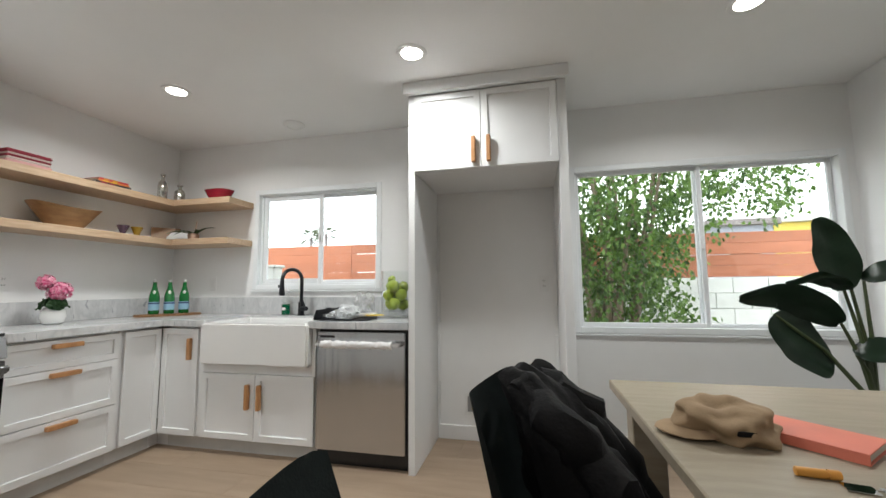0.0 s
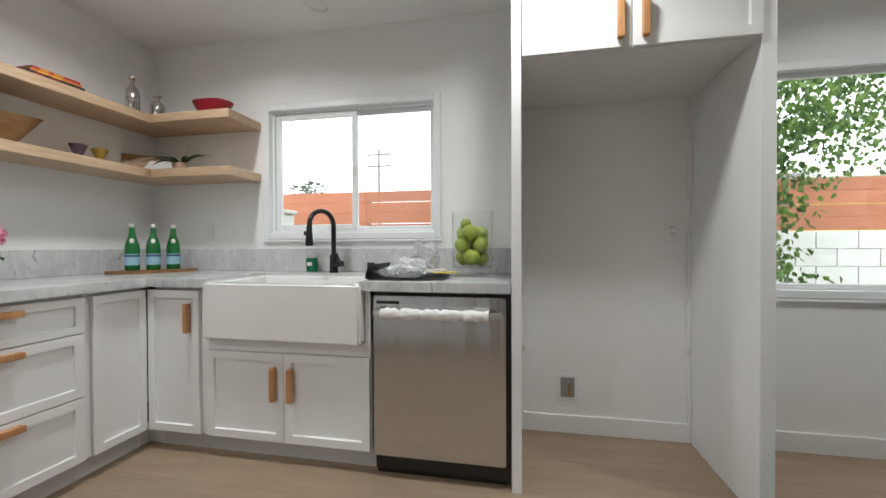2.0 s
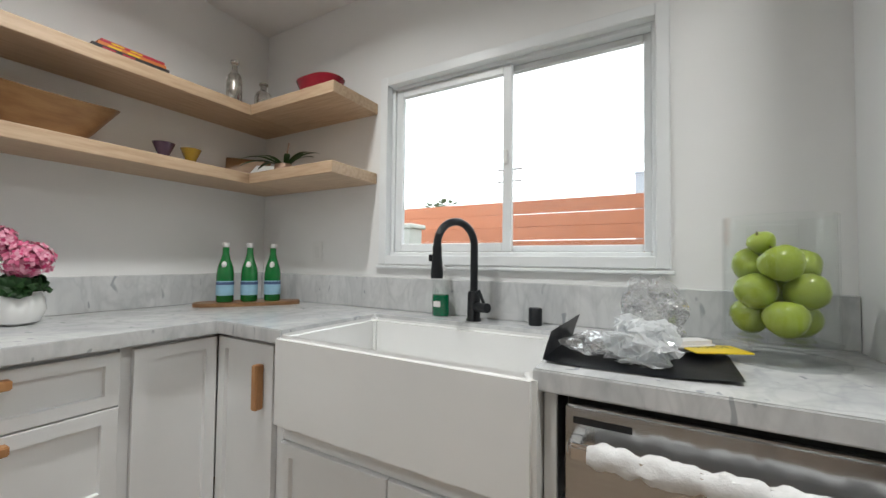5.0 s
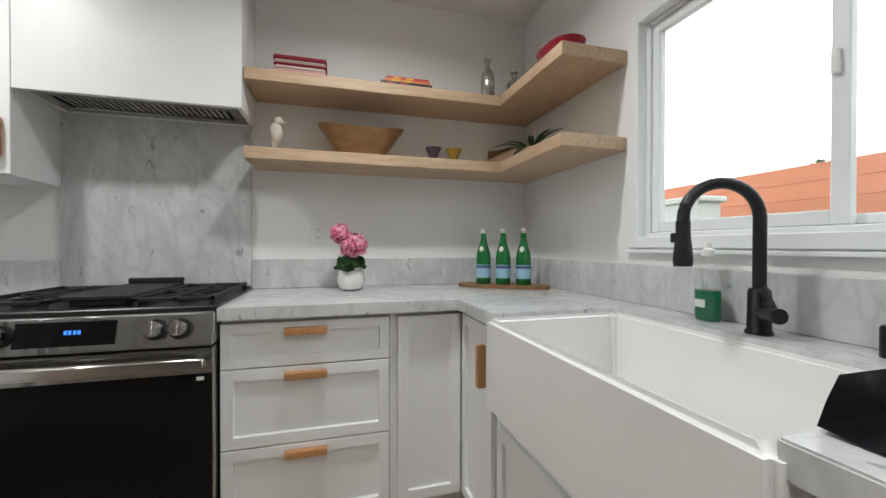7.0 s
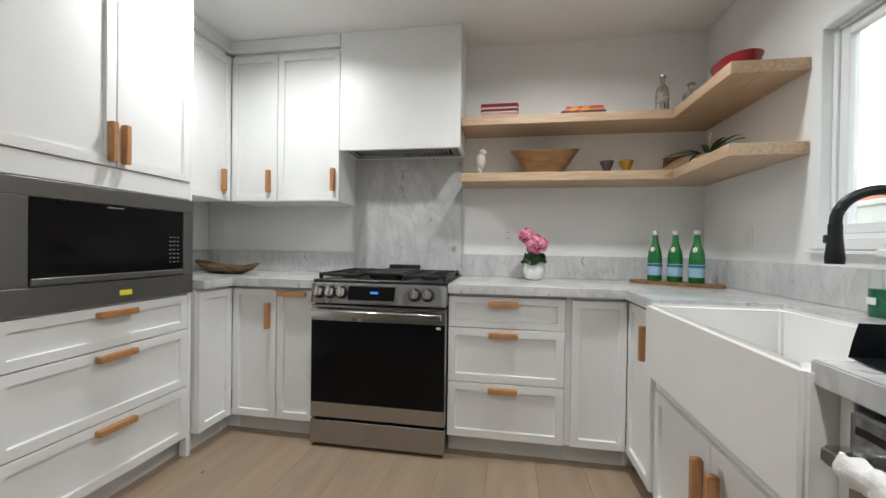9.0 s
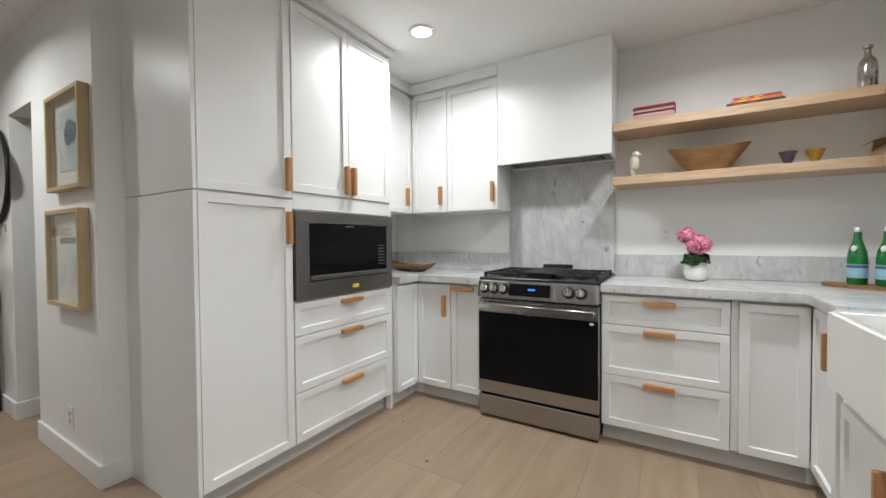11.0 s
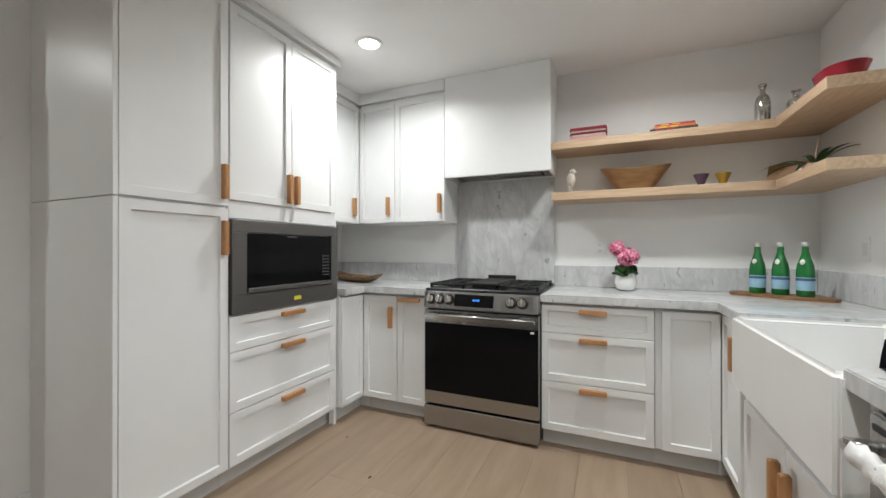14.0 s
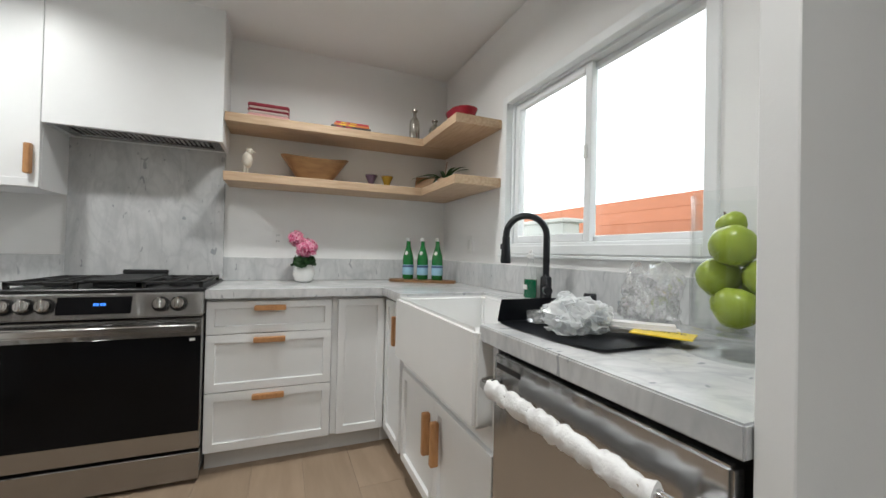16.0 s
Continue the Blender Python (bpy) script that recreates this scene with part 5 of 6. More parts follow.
socket((XW, 2.065, 1.19), "E", "white duplex wall outlet behind the flowers")
plate("wall_switch", (-2.73, YN, 1.18), "S", 0.072, 0.116, "white wall switch plate beside the sink window", [(0, 0, 0.016, 0.03, "ceramic")])
plate("wall_switch", (-0.86, YN, 1.20), "S", 0.116, 0.116, "double white wall switch plate beside the refrigerator niche", [(-0.023, 0, 0.016, 0.03, "ceramic"), (0.023, 0, 0.016, 0.03, "ceramic")])
socket((0.175, YN, 1.155), "S", "white duplex wall outlet in the refrigerator niche")
socket((XA, -0.60, 0.25), "E", "white wall outlet low on the gallery wall")
plate("thermostat", (XA, -1.72, 1.25), "E", 0.08, 0.12, "white thermostat on the gallery wall", [(0.0, 0.02, 0.022, 0.025, "oven")])
ob = thing("water_box", (-0.373, YN, 0.26), "recessed white water supply box with a brass valve", "valve box")
part("frame", ring(bmesh.new(), -0.432, -0.314, 0.183, 0.337, 0.020, YN - 0.006, YN - 0.0005), "white_pl", ob)
part("back", boxes(((-0.411, YN - 0.0035, 0.204), (-0.335, YN - 0.0008, 0.316))), "oven", ob)
M["brass"] = material("brass", (0.45, 0.28, 0.10), 0.3, 1.0, 0.1, 10)
part("valve", merge(cyl(bmesh.new(), (-0.365, YN - 0.03, 0.235), 0.012, 0.026, "Y", 16), cyl(bmesh.new(), (-0.365, YN - 0.022, 0.235), 0.006, 0.05, "Z", 12)), "brass", ob, smooth=True)

# ceiling fittings
vt = thing("return_air_grille", (-0.62, -1.42, ZC), "white ceiling return-air grille with dark slots", "vent")
VX0, VX1, VY0, VY1 = -0.82, -0.415, -1.84, -1.0
vf = bmesh.new()
for a, b in (((VX0, VY0, ZC - 0.008), (VX0 + 0.035, VY1, ZC - 0.0005)), ((VX1 - 0.035, VY0, ZC - 0.008), (VX1, VY1, ZC - 0.0005)), ((VX0 + 0.035, VY0, ZC - 0.008), (VX1 - 0.035, VY0 + 0.035, ZC - 0.0005)), ((VX0 + 0.035, VY1 - 0.035, ZC - 0.008), (VX1 - 0.035, VY1, ZC - 0.0005))):
    box(vf, a, b, 0.002)
part("frame", vf, "white_pl", vt)
part("backing", boxes(((VX0 + 0.03, VY0 + 0.03, ZC - 0.0012), (VX1 - 0.03, VY1 - 0.03, ZC - 0.0002))), "black", vt)
for k in range(28):
    y = VY0 + 0.045 + k * 0.0273
    sl = boxes(((VX0 + 0.035, -0.003, -0.0008), (VX1 - 0.035, 0.003, 0.0008)))
    bmesh.ops.transform(sl, matrix=pose(0, y, ZC - 0.006, 12), verts=sl.verts)
    part("slat", sl, "toe", vt)
for x in (-0.685, -0.55):
    part("cross_bar", boxes(((x - 0.004, VY0 + 0.035, ZC - 0.0095), (x + 0.004, VY1 - 0.035, ZC - 0.0085))), "toe", vt)
solo("smoke_detector", lathe([(0.0, 0.0), (0.085, 0.0), (0.085, -0.008), (0.07, -0.02), (0.055, -0.022), (0.05, -0.016), (0.0, -0.016)], (-1.765, 2.985, ZC - 0.0005), 36), "white_pl", "round white ceiling fitting near the sink window", "detector", smooth=True, at=(-1.765, 2.985, ZC))

# ---- gallery wall and console ----
M.update({
    "framewood": material("pale_frame_wood", (0.52, 0.40, 0.24), 0.5, 0, 0, 8, 0.1, 40, (6, 6, 1), (0.45, 0.33, 0.19)),
    "mat_board": material("cream_mat_board", (0.72, 0.68, 0.60), 0.8, 0, 0.04, 20),
    "art_a": material("blue_grey_wash", (0.30, 0.40, 0.44), 0.8, 0, 0, 5, 0, 1, (1, 1, 1), (0.62, 0.66, 0.66)),
    "art_b": material("sand_wash", (0.55, 0.46, 0.34), 0.8, 0, 0, 5, 0, 1, (1, 1, 1), (0.72, 0.68, 0.62)),
    "art_c": material("slate_blue_ink", (0.10, 0.16, 0.20), 0.8, 0, 0.3, 9),
    "basket": material("grey_rope", (0.20, 0.20, 0.205), 0.9, 0, 0.45, 60, 0.6, 120),
    "orangewood": material("orange_wood", (0.42, 0.19, 0.06), 0.6, 0, 0, 9, 0.1, 30, (1, 6, 6), (0.30, 0.12, 0.03)),
    "pampas": material("dried_pampas", (0.58, 0.41, 0.22), 0.95, 0, 0.3, 30),
    "darkmetal": material("black_mirror_frame", (0.02, 0.02, 0.02), 0.4, 0.5, 0.2, 20),
})
for y0, y1, z0, z1, k, lab in ((-0.705, -0.235, 1.43, 1.915, 0, "pale wood framed blue-grey abstract picture"), (-0.745, -0.275, 0.845, 1.335, 1, "pale wood framed sandy abstract picture")):
    pc = thing("framed_picture", (XA, (y0 + y1) / 2, z0), lab, "picture", "framed pictures")
    fr = bmesh.new()
    for a, b in (((y0, z0), (y0 + 0.022, z1)), ((y1 - 0.022, z0), (y1, z1)), ((y0 + 0.022, z0), (y1 - 0.022, z0 + 0.022)), ((y0 + 0.022, z1 - 0.022), (y1 - 0.022, z1))):
        box(fr, (XA + 0.001, a[0], a[1]), (XA + 0.045, b[0], b[1]), 0.002)
    part("frame", fr, "framewood", pc)
    part("mat", boxes(((XA + 0.006, y0 + 0.022, z0 + 0.022), (XA + 0.010, y1 - 0.022, z1 - 0.022))), "mat_board", pc)
    part("print", boxes(((XA + 0.0105, y0 + 0.10, z0 + 0.10), (XA + 0.0125, y1 - 0.10, z1 - 0.08))), "art_a" if k == 0 else "art_b", pc)
    if k == 0:
        part("shape", blob((XA + 0.0135, y0 + 0.25, z0 + 0.29), (0.001, 0.08, 0.06), 3, 0.3, 1.5), "art_c", pc)
    else:
        for j in range(3):
            part("shape", boxes(((XA + 0.0128, y0 + 0.12 + j * 0.08, z0 + 0.12), (XA + 0.0136, y0 + 0.17 + j * 0.08, z0 + 0.22 + 0.05 * j))), "mat_board" if j % 2 else "art_a", pc)
        part("band", boxes(((XA + 0.0128, y0 + 0.11, z1 - 0.17), (XA + 0.0136, y1 - 0.11, z1 - 0.14))), "art_c", pc)
    gp = part("glazing", boxes(((XA + 0.034, y0 + 0.0225, z0 + 0.0225), (XA + 0.036, y1 - 0.0225, z1 - 0.0225))), "clear", pc)
    gp.visible_shadow = False
for cy, cz, r, d in ((-1.87, 1.63, 0.315, 0.02), (-2.46, 1.51, 0.36, 0.012)):
    mr_ = thing("round_mirror", (XA, cy, cz - r), "round wall mirror in a thin black frame", "mirror", "round mirrors")
    rm = bmesh.new()
    bmesh.ops.create_cone(rm, cap_ends=True, segments=64, radius1=r - 0.006, radius2=r - 0.006, depth=0.006, matrix=Matrix.Translation((XA + d, cy, cz)) @ Matrix.Rotation(radians(90), 4, "Y"))
    part("glass", rm, "mirror", mr_)
    tt = [(XA + d, cy + r * math.cos(2 * math.pi * k / 64), cz + r * math.sin(2 * math.pi * k / 64)) for k in range(65)]
    part("frame", tube(tt, 0.011, 8), "darkmetal", mr_, smooth=True)
CX0, CX1, CY0, CY1, CZ = XA + 0.02, -0.64, -3.10, -1.90, 0.875
cn = thing("console_table", ((CX0 + CX1) / 2, (CY0 + CY1) / 2, 0), "black wooden console table with open cubbies and a low shelf", "console table")
part("top", boxes(((CX0, CY0, CZ - 0.025), (CX1, CY1, CZ)), bevel=0.003), "blackwood", cn)
for x in (CX0 + 0.02, CX1 - 0.02):
    for y in (CY0 + 0.02, CY1 - 0.02):
        part("leg", boxes(((x - 0.02, y - 0.02, 0), (x + 0.02, y + 0.02, CZ - 0.0255)), bevel=0.002), "blackwood", cn)
part("side_panel", boxes(((CX0 + 0.04, CY1 - 0.03, CZ - 0.20), (CX1 - 0.04, CY1 - 0.01, CZ - 0.0255))), "blackwood", cn)
part("side_panel", boxes(((CX0 + 0.04, CY0 + 0.01, CZ - 0.20), (CX1 - 0.04, CY0 + 0.03, CZ - 0.0255))), "blackwood", cn)
part("cubby_floor", boxes(((CX0 + 0.005, CY0 + 0.04, CZ - 0.20), (CX1 - 0.005, CY1 - 0.04, CZ - 0.185))), "blackwood", cn)
part("back_panel", boxes(((CX0 + 0.005, CY0 + 0.04, CZ - 0.184), (CX0 + 0.015, CY1 - 0.04, CZ - 0.0255))), "blackwood", cn)
for k in (1, 2, 3):
    y = CY0 + k * (CY1 - CY0) / 4
    part("divider", boxes(((CX0 + 0.016, y - 0.008, CZ - 0.1845), (CX1 - 0.012, y + 0.008, CZ - 0.0255))), "blackwood", cn)
part("low_shelf", boxes(((CX0 + 0.005, CY0 + 0.01, 0.14), (CX1 - 0.005, CY1 - 0.01, 0.165)), bevel=0.002), "blackwood", cn)
solo("wooden_crate", boxes(((-0.88, -2.75, 0.1655), (-0.66, -2.25, 0.215)), ((-0.86, -2.7, 0.2155), (-0.68, -2.3, 0.235)), bevel=0.004), "orangewood", "low orange wooden tray under the basket", "crate", at=(-0.75, -2.5, 0.165))
bk = thing("rope_basket", (-0.77, -2.5, 0.2355), "grey woven rope basket with two black handles", "basket")
oval2 = lambda a, z: 1 + 0.45 * abs(math.sin(a)) ** 1.5
pr = [(0.0, 0.0), (0.11, 0.0)]
for k in range(9):
    z = 0.005 + k * 0.023
    pr += [(0.118 + 0.0022 * k, z), (0.124 + 0.0022 * k, z + 0.011), (0.118 + 0.0022 * k, z + 0.021)]
pr += [(0.126, 0.212), (0.12, 0.10), (0.105, 0.02), (0.0, 0.018)]
part("body", lathe(pr, (-0.77, -2.5, 0.2355), 48, oval2), "basket", bk, smooth=True)
for s in (-1, 1):
    x = -0.77 + s * 0.12
    part("handle", tube([(x, -2.5 + 0.07 * math.cos(math.pi * k / 10), 0.40 + 0.13 * math.sin(math.pi * k / 10)) for k in range(11)], 0.011, 8), "blackwood", bk, smooth=True)
for vx_, vy_, h, r in ((-0.77, -2.14, 0.25, 0.085), (-0.82, -2.52, 0.26, 0.07)):
    solo("vase", lathe([(0.0, 0.0), (r, 0.0), (r * 0.98, h * 0.2), (r * 0.72, h * 0.95), (r * 0.74, h), (r * 0.66, h), (r * 0.6, h * 0.8), (0.0, h * 0.75)], (vx_, vy_, CZ + 0.0005), 32), "ceramic", "tapered white ceramic vase on the console", "vase", "console vases", smooth=True, at=(vx_, vy_, CZ))
solo("small_bowl", lathe([(0.0, 0.0), (0.03, 0.0), (0.06, 0.05), (0.055, 0.05), (0.03, 0.012), (0.0, 0.01)], (-0.715, -2.40, CZ + 0.0225), 24), "blackwood", "small dark bowl on the console", "bowl", smooth=True, at=(-0.715, -2.40, CZ))
solo("book", boxes(((-0.755, -2.70, CZ + 0.0005), (-0.655, -2.36, CZ + 0.022)), bevel=0.002), "paper", "pale book lying on the console", "book", at=(-0.70, -2.53, CZ))
pmp = bmesh.new()
random.seed(14)
for s in range(15):
    a = random.uniform(0, 6.28)
    lean = random.uniform(0.2, 0.75)
    root = Vector((-0.77, -2.14, CZ + 0.22))
    d = Vector((math.cos(a) * lean, math.sin(a) * lean, 0.75)).normalized()
    p = root.copy()
    length = random.uniform(0.32, 0.46)
    n = 26
    for i in range(n):
        t = i / n
        q = p + d * length / n
        d = (d + Vector((0, 0, -0.045))).normalized()
        if t > 0.18:
            for j in range(60):
                off = Vector((random.gauss(0, 1), random.gauss(0, 1), random.gauss(0, 0.6))).normalized()
                ln_ = 0.095 * math.sin(math.pi * (0.12 + 0.86 * t)) * random.uniform(0.5, 1.2)
                tip = q + (off * 0.7 + d).normalized() * ln_
                sd = d.cross(off).normalized() * 0.0017
                pmp.faces.new([pmp.verts.new(v) for v in (q - sd, q + sd, tip)])
        p = q
solo("pampas_grass", pmp, "pampas", "fluffy tan dried pampas grass in the vase", "dried grass", kind="stuff")

# ---- dining corner ----
M.update({
    "tabletop": material("limed_table_wood", (0.38, 0.325, 0.245), 0.42, 0, 0, 6, 0.08, 40, (0.8, 6, 6), (0.31, 0.26, 0.19)),
    "teal": material("dark_teal_fabric", (0.030, 0.042, 0.042), 0.85, 0, 0.25, 30, 0.25, 260),
    "coat": material("black_nylon", (0.006, 0.0055, 0.0065), 0.7, 0, 0.4, 12, 0.25, 90, spec=0.25),
    "cap": material("tan_cotton", (0.36, 0.25, 0.15), 0.9, 0, 0.15, 20, 0.25, 260),
    "coral": material("coral_cover", (0.78, 0.22, 0.15), 0.5, 0, 0.1, 10),
    "marker": material("orange_marker", (0.72, 0.33, 0.06), 0.4, 0, 0.05, 10),
    "rug": material("grey_rug", (0.20, 0.19, 0.18), 0.95, 0, 0.4, 40, 0.5, 150),
    "bigleaf": material("paddle_leaf", (0.014, 0.040, 0.018), 0.35, 0, 0.3, 6, 0.08, 30, (1, 1, 1)),
    "stalk": material("leaf_stalk", (0.06, 0.085, 0.03), 0.5, 0, 0.2, 10),
    "pot": material("grey_planter", (0.30, 0.29, 0.28), 0.7, 0, 0.1, 12, 0.15, 60),
    "brown_knit": material("brown_knit", (0.16, 0.10, 0.06), 0.9, 0, 0.5, 40, 0.4, 80),
})
solo("rug", boxes(((0.06, 0.15, 0.0008), (2.05, 2.62, 0.010)), bevel=0.003), "rug", "flat grey woven rug under the dining table", "rug", at=(1.0, 1.4, 0))
TX0, TX1, TY0, TY1, TZ = 0.38, 1.60, 0.42, 2.03, 0.752
tb = thing("dining_table", ((TX0 + TX1) / 2, (TY0 + TY1) / 2, 0.0105), "pale limed wood dining table", "table")
part("tabletop", boxes(((TX0, TY0, TZ - 0.035), (TX1, TY1, TZ)), bevel=0.004), "tabletop", tb)
for x in (TX0 + 0.10, TX1 - 0.10):
    for y in (TY0 + 0.12, TY1 - 0.12):
        part("leg", boxes(((x - 0.055, y - 0.045, 0.0105), (x + 0.055, y + 0.045, TZ - 0.0355)), bevel=0.004), "tabletop", tb)
part("apron", boxes(((TX0 + 0.16, TY0 + 0.10, TZ - 0.10), (TX0 + 0.18, TY1 - 0.17, TZ - 0.0355)), ((TX1 - 0.18, TY0 + 0.10, TZ - 0.10), (TX1 - 0.16, TY1 - 0.17, TZ - 0.0355))), "tabletop", tb)


def dining_chair(label):
    """An upholstered chair that faces +x, the middle of its seat over the origin."""
    ob = thing("dining_chair", (0, 0, 0), label, "chair", "dining chairs")
    bk = bmesh.new()
    nu, nv = 18, 10
    grid = []
    for i in range(nu + 1):
        u = -1 + 2 * i / nu
        col = []
        for j in range(nv + 1):
            v = j / nv
            top = 0.85 + 0.040 * u * u - 0.03 * abs(u) ** 8
            z = 0.42 + v * (top - 0.42)
            y = 0.235 * u * (1 - 0.02 * v)
            x = -0.24 - 0.085 * v + 0.13 * (u * u) * (1 - 0.45 * v)
            col.append(bk.verts.new((x, y, z)))
        grid.append(col)
    for p, q in zip(grid, grid[1:]):
        for j in range(nv):
            bk.faces.new((p[j], q[j], q[j + 1], p[j + 1]))
    bmesh.ops.solidify(bk, geom=list(bk.faces), thickness=0.055)
    bmesh.ops.bevel(bk, geom=[e for e in bk.edges if e.calc_face_angle(0) > 1.0], offset=0.018, segments=3, affect="EDGES", clamp_overlap=True)
    part("backrest", bk, "teal", ob, smooth=True)
    part("seat", boxes(((-0.22, -0.24, 0.40), (0.24, 0.24, 0.485)), bevel=0.03, seg=4), "teal", ob, smooth=True)
    for x in (-0.19, 0.20):
        for y in (-0.19, 0.19):
            part("leg", tube([(x * 1.06, y * 1.06, 0.0), (x, y, 0.40)], 0.016, 10, [0.011, 0.018]), "blackwood", ob, smooth=True)
    return ob


ch = dining_chair("dark teal upholstered dining chair pulled out from the table")
ch.matrix_basis = pose(0.037, 0.718, 0.0105, 0, 0, 12)
ch2 = copy_thing(ch, pose(0.24, 1.337, 0.0105, 0, 0, -10))
ch2["label"] = "dark teal upholstered dining chair with a black coat over it"
# coat draped over the chair back, its folds falling to the seat
ct_ = bmesh.new()
outline = [(-0.29, 0.72), (-0.315, 0.82), (-0.345, 0.885), (-0.29, 0.905), (-0.22, 0.885), (-0.13, 0.82), (-0.03, 0.74), (0.05, 0.645), (0.115, 0.57), (0.165, 0.52), (0.165, 0.492), (0.0, 0.490), (-0.18, 0.492), (-0.24, 0.56), (-0.28, 0.70), (-0.30, 0.80)]
dense = []
outline = [(-0.29 + (x + 0.29) * 0.70, z - 0.06 * max(0.0, z - 0.5)) for x, z in outline]
for (xa, za), (xb, zb) in zip(outline, outline[1:] + outline[:1]):
    for k in range(4):
        dense.append((xa + (xb - xa) * k / 4, za + (zb - za) * k / 4))
rows_ = []
ny = 34
for i in range(ny + 1):
    u = -1 + 2 * i / ny
    sq = math.sqrt(max(0.0, 1 - abs(u) ** 5))
    row_ = []
    for k, (x, z) in enumerate(dense):
        cx, cz = -0.12, 0.66
        x2, z2 = cx + (x - cx) * (0.72 + 0.28 * sq), cz + (z - cz) * (0.80 + 0.20 * sq)
        f = 0.026 * math.sin(u * 8.5 + 7 * z) + 0.050 * noise.noise((u * 2.2, x * 6, z * 6)) + 0.022 * noise.noise((u * 7, x * 15, z * 15))
        n2 = Vector((x - cx, 0, z - cz)).normalized()
        row_.append(ct_.verts.new((x2 + n2.x * f, 0.055 + 0.15 * u + 0.02 * noise.noise((x * 9, z * 9, 3)), max(0.489, z2 + n2.z * f))))
    rows_.append(row_)
for p, q in zip(rows_, rows_[1:]):
    for k in range(len(dense)):
        ct_.faces.new((p[k], p[(k + 1) % len(dense)], q[(k + 1) % len(dense)], q[k]))
ct_.faces.new(rows_[0][::-1])
ct_.faces.new(rows_[-1])
bmesh.ops.recalc_face_normals(ct_, faces=ct_.faces)
bmesh.ops.transform(ct_, matrix=pose(0.345, 1.307, 0.0105, 0, 0, -10), verts=ct_.verts)
coat = thing("coat", (0.2, 1.3, 0.5), "black nylon coat draped over the chair back", "coat")
part("body", ct_, "coat", coat, smooth=True)
for side, (ya, yb) in enumerate(((0.16, 0.20), (-0.06, -0.10))):
    sl = tube([(-0.285 + 0.032 * k + 0.012 * math.sin(2.1 * k + side), ya + (yb - ya) * k / 9 + 0.015 * math.sin(1.7 * k), 0.85 - 0.012 * k - 0.0027 * k * k) for k in range(10)], 0.05, 14, [0.030, 0.044, 0.052, 0.048, 0.055, 0.047, 0.052, 0.045, 0.046, 0.038])
    for v in sl.verts:
        v.co += noise.noise_vector(v.co * 22) * 0.012
    bmesh.ops.transform(sl, matrix=pose(0.345, 1.307, 0.0105, 0, 0, -10), verts=sl.verts)
    part("sleeve", sl, "coat", coat, smooth=True)
collar = tube([(-0.31 + 0.03 * math.sin(0.6 * k), -0.06 + 0.028 * k, 0.868 + 0.012 * math.sin(1.3 * k)) for k in range(8)], 0.03, 12, [0.018, 0.028, 0.03, 0.026, 0.031, 0.027, 0.026, 0.016])
bmesh.ops.transform(collar, matrix=pose(0.345, 1.307, 0.0105, 0, 0, -10), verts=collar.verts)
part("collar", collar, "coat", coat, smooth=True)
# cap
cp = thing("cap", (0.53, 1.46, TZ), "soft tan cotton cap lying on the table", "cap")
cb = blob((0, 0, 0.03), (0.115, 0.10, 0.058), 5, 0.36, 2.2, 3)
for v in cb.verts:
    v.co.z = max(0.001, v.co.z + 0.006 * math.sin(v.co.x * 60))
bmesh.ops.translate(cb, vec=(0.56, 1.46, TZ), verts=cb.verts)
part("crown", cb, "cap", cp, smooth=True)
br = blob((0, 0, 0.012), (0.085, 0.075, 0.010), 3, 0.1, 2, 5)
bmesh.ops.translate(br, vec=(0.475, 1.45, TZ), verts=br.verts)
part("brim", br, "cap", cp, smooth=True)
part("patch", boxes(((0.54, 1.352, TZ + 0.03), (0.58, 1.36, TZ + 0.042)), bevel=0.001), "coat", cp)
nb = thing("notebook", (0.727, 1.448, TZ), "coral covered notebook lying on the table", "notebook")
m_ = pose(0.74, 1.448, TZ + 0.0005, 0, 0, -46)
for bm_, nm, mt in ((boxes(((-0.11, -0.07, 0.003), (0.11, 0.07, 0.021))), "pages", "paper"), (boxes(((-0.115, -0.075, 0.0), (0.115, 0.075, 0.0028)), ((-0.115, -0.075, 0.0212), (0.115, 0.075, 0.0245)), ((-0.115, -0.078, 0.0), (0.115, -0.0752, 0.0245)), bevel=0.0008), "cover", "coral")):
    bmesh.ops.transform(bm_, matrix=m_, verts=bm_.verts)
    part(nm, bm_, mt, nb)
mk = thing("marker", (0.625, 1.237, TZ), "orange marker pen lying on the table", "marker")
part("barrel", turned(cyl(bmesh.new(), (-0.034, 0, 0.009), 0.009, 0.05, "X", 16, bevel=0.001), -8, (0.622, 1.237, TZ)), "marker", mk, smooth=True)
part("cap", turned(cyl(bmesh.new(), (0.0165, 0, 0.0095), 0.0095, 0.022, "X", 16, bevel=0.002), -8, (0.622, 1.237, TZ)), "marker", mk, smooth=True)
gl_ = thing("eyeglasses", (0.685, 1.185, TZ), "clear rimless eyeglasses on the table", "glasses")
for k in (0, 1):
    part("lens", turned(boxes(((-0.024, -0.018, 0.002), (0.024, 0.018, 0.004)), bevel=0.0008), -12, (0.667 + 0.056 * k, 1.197 - 0.012 * k, TZ)), "mirror", gl_)
part("bridge", turned(boxes(((-0.004, -0.002, 0.003), (0.004, 0.002, 0.006))), -12, (0.695, 1.191, TZ)), "chrome", gl_)
solo("throw_blanket", blob((0.62, 1.45, 0.40), (0.16, 0.2, 0.05), 4, 0.3, 3, 2), "brown_knit", "brown knitted throw on the seat under the table", "blanket", at=(0.62, 1.45, 0.36))
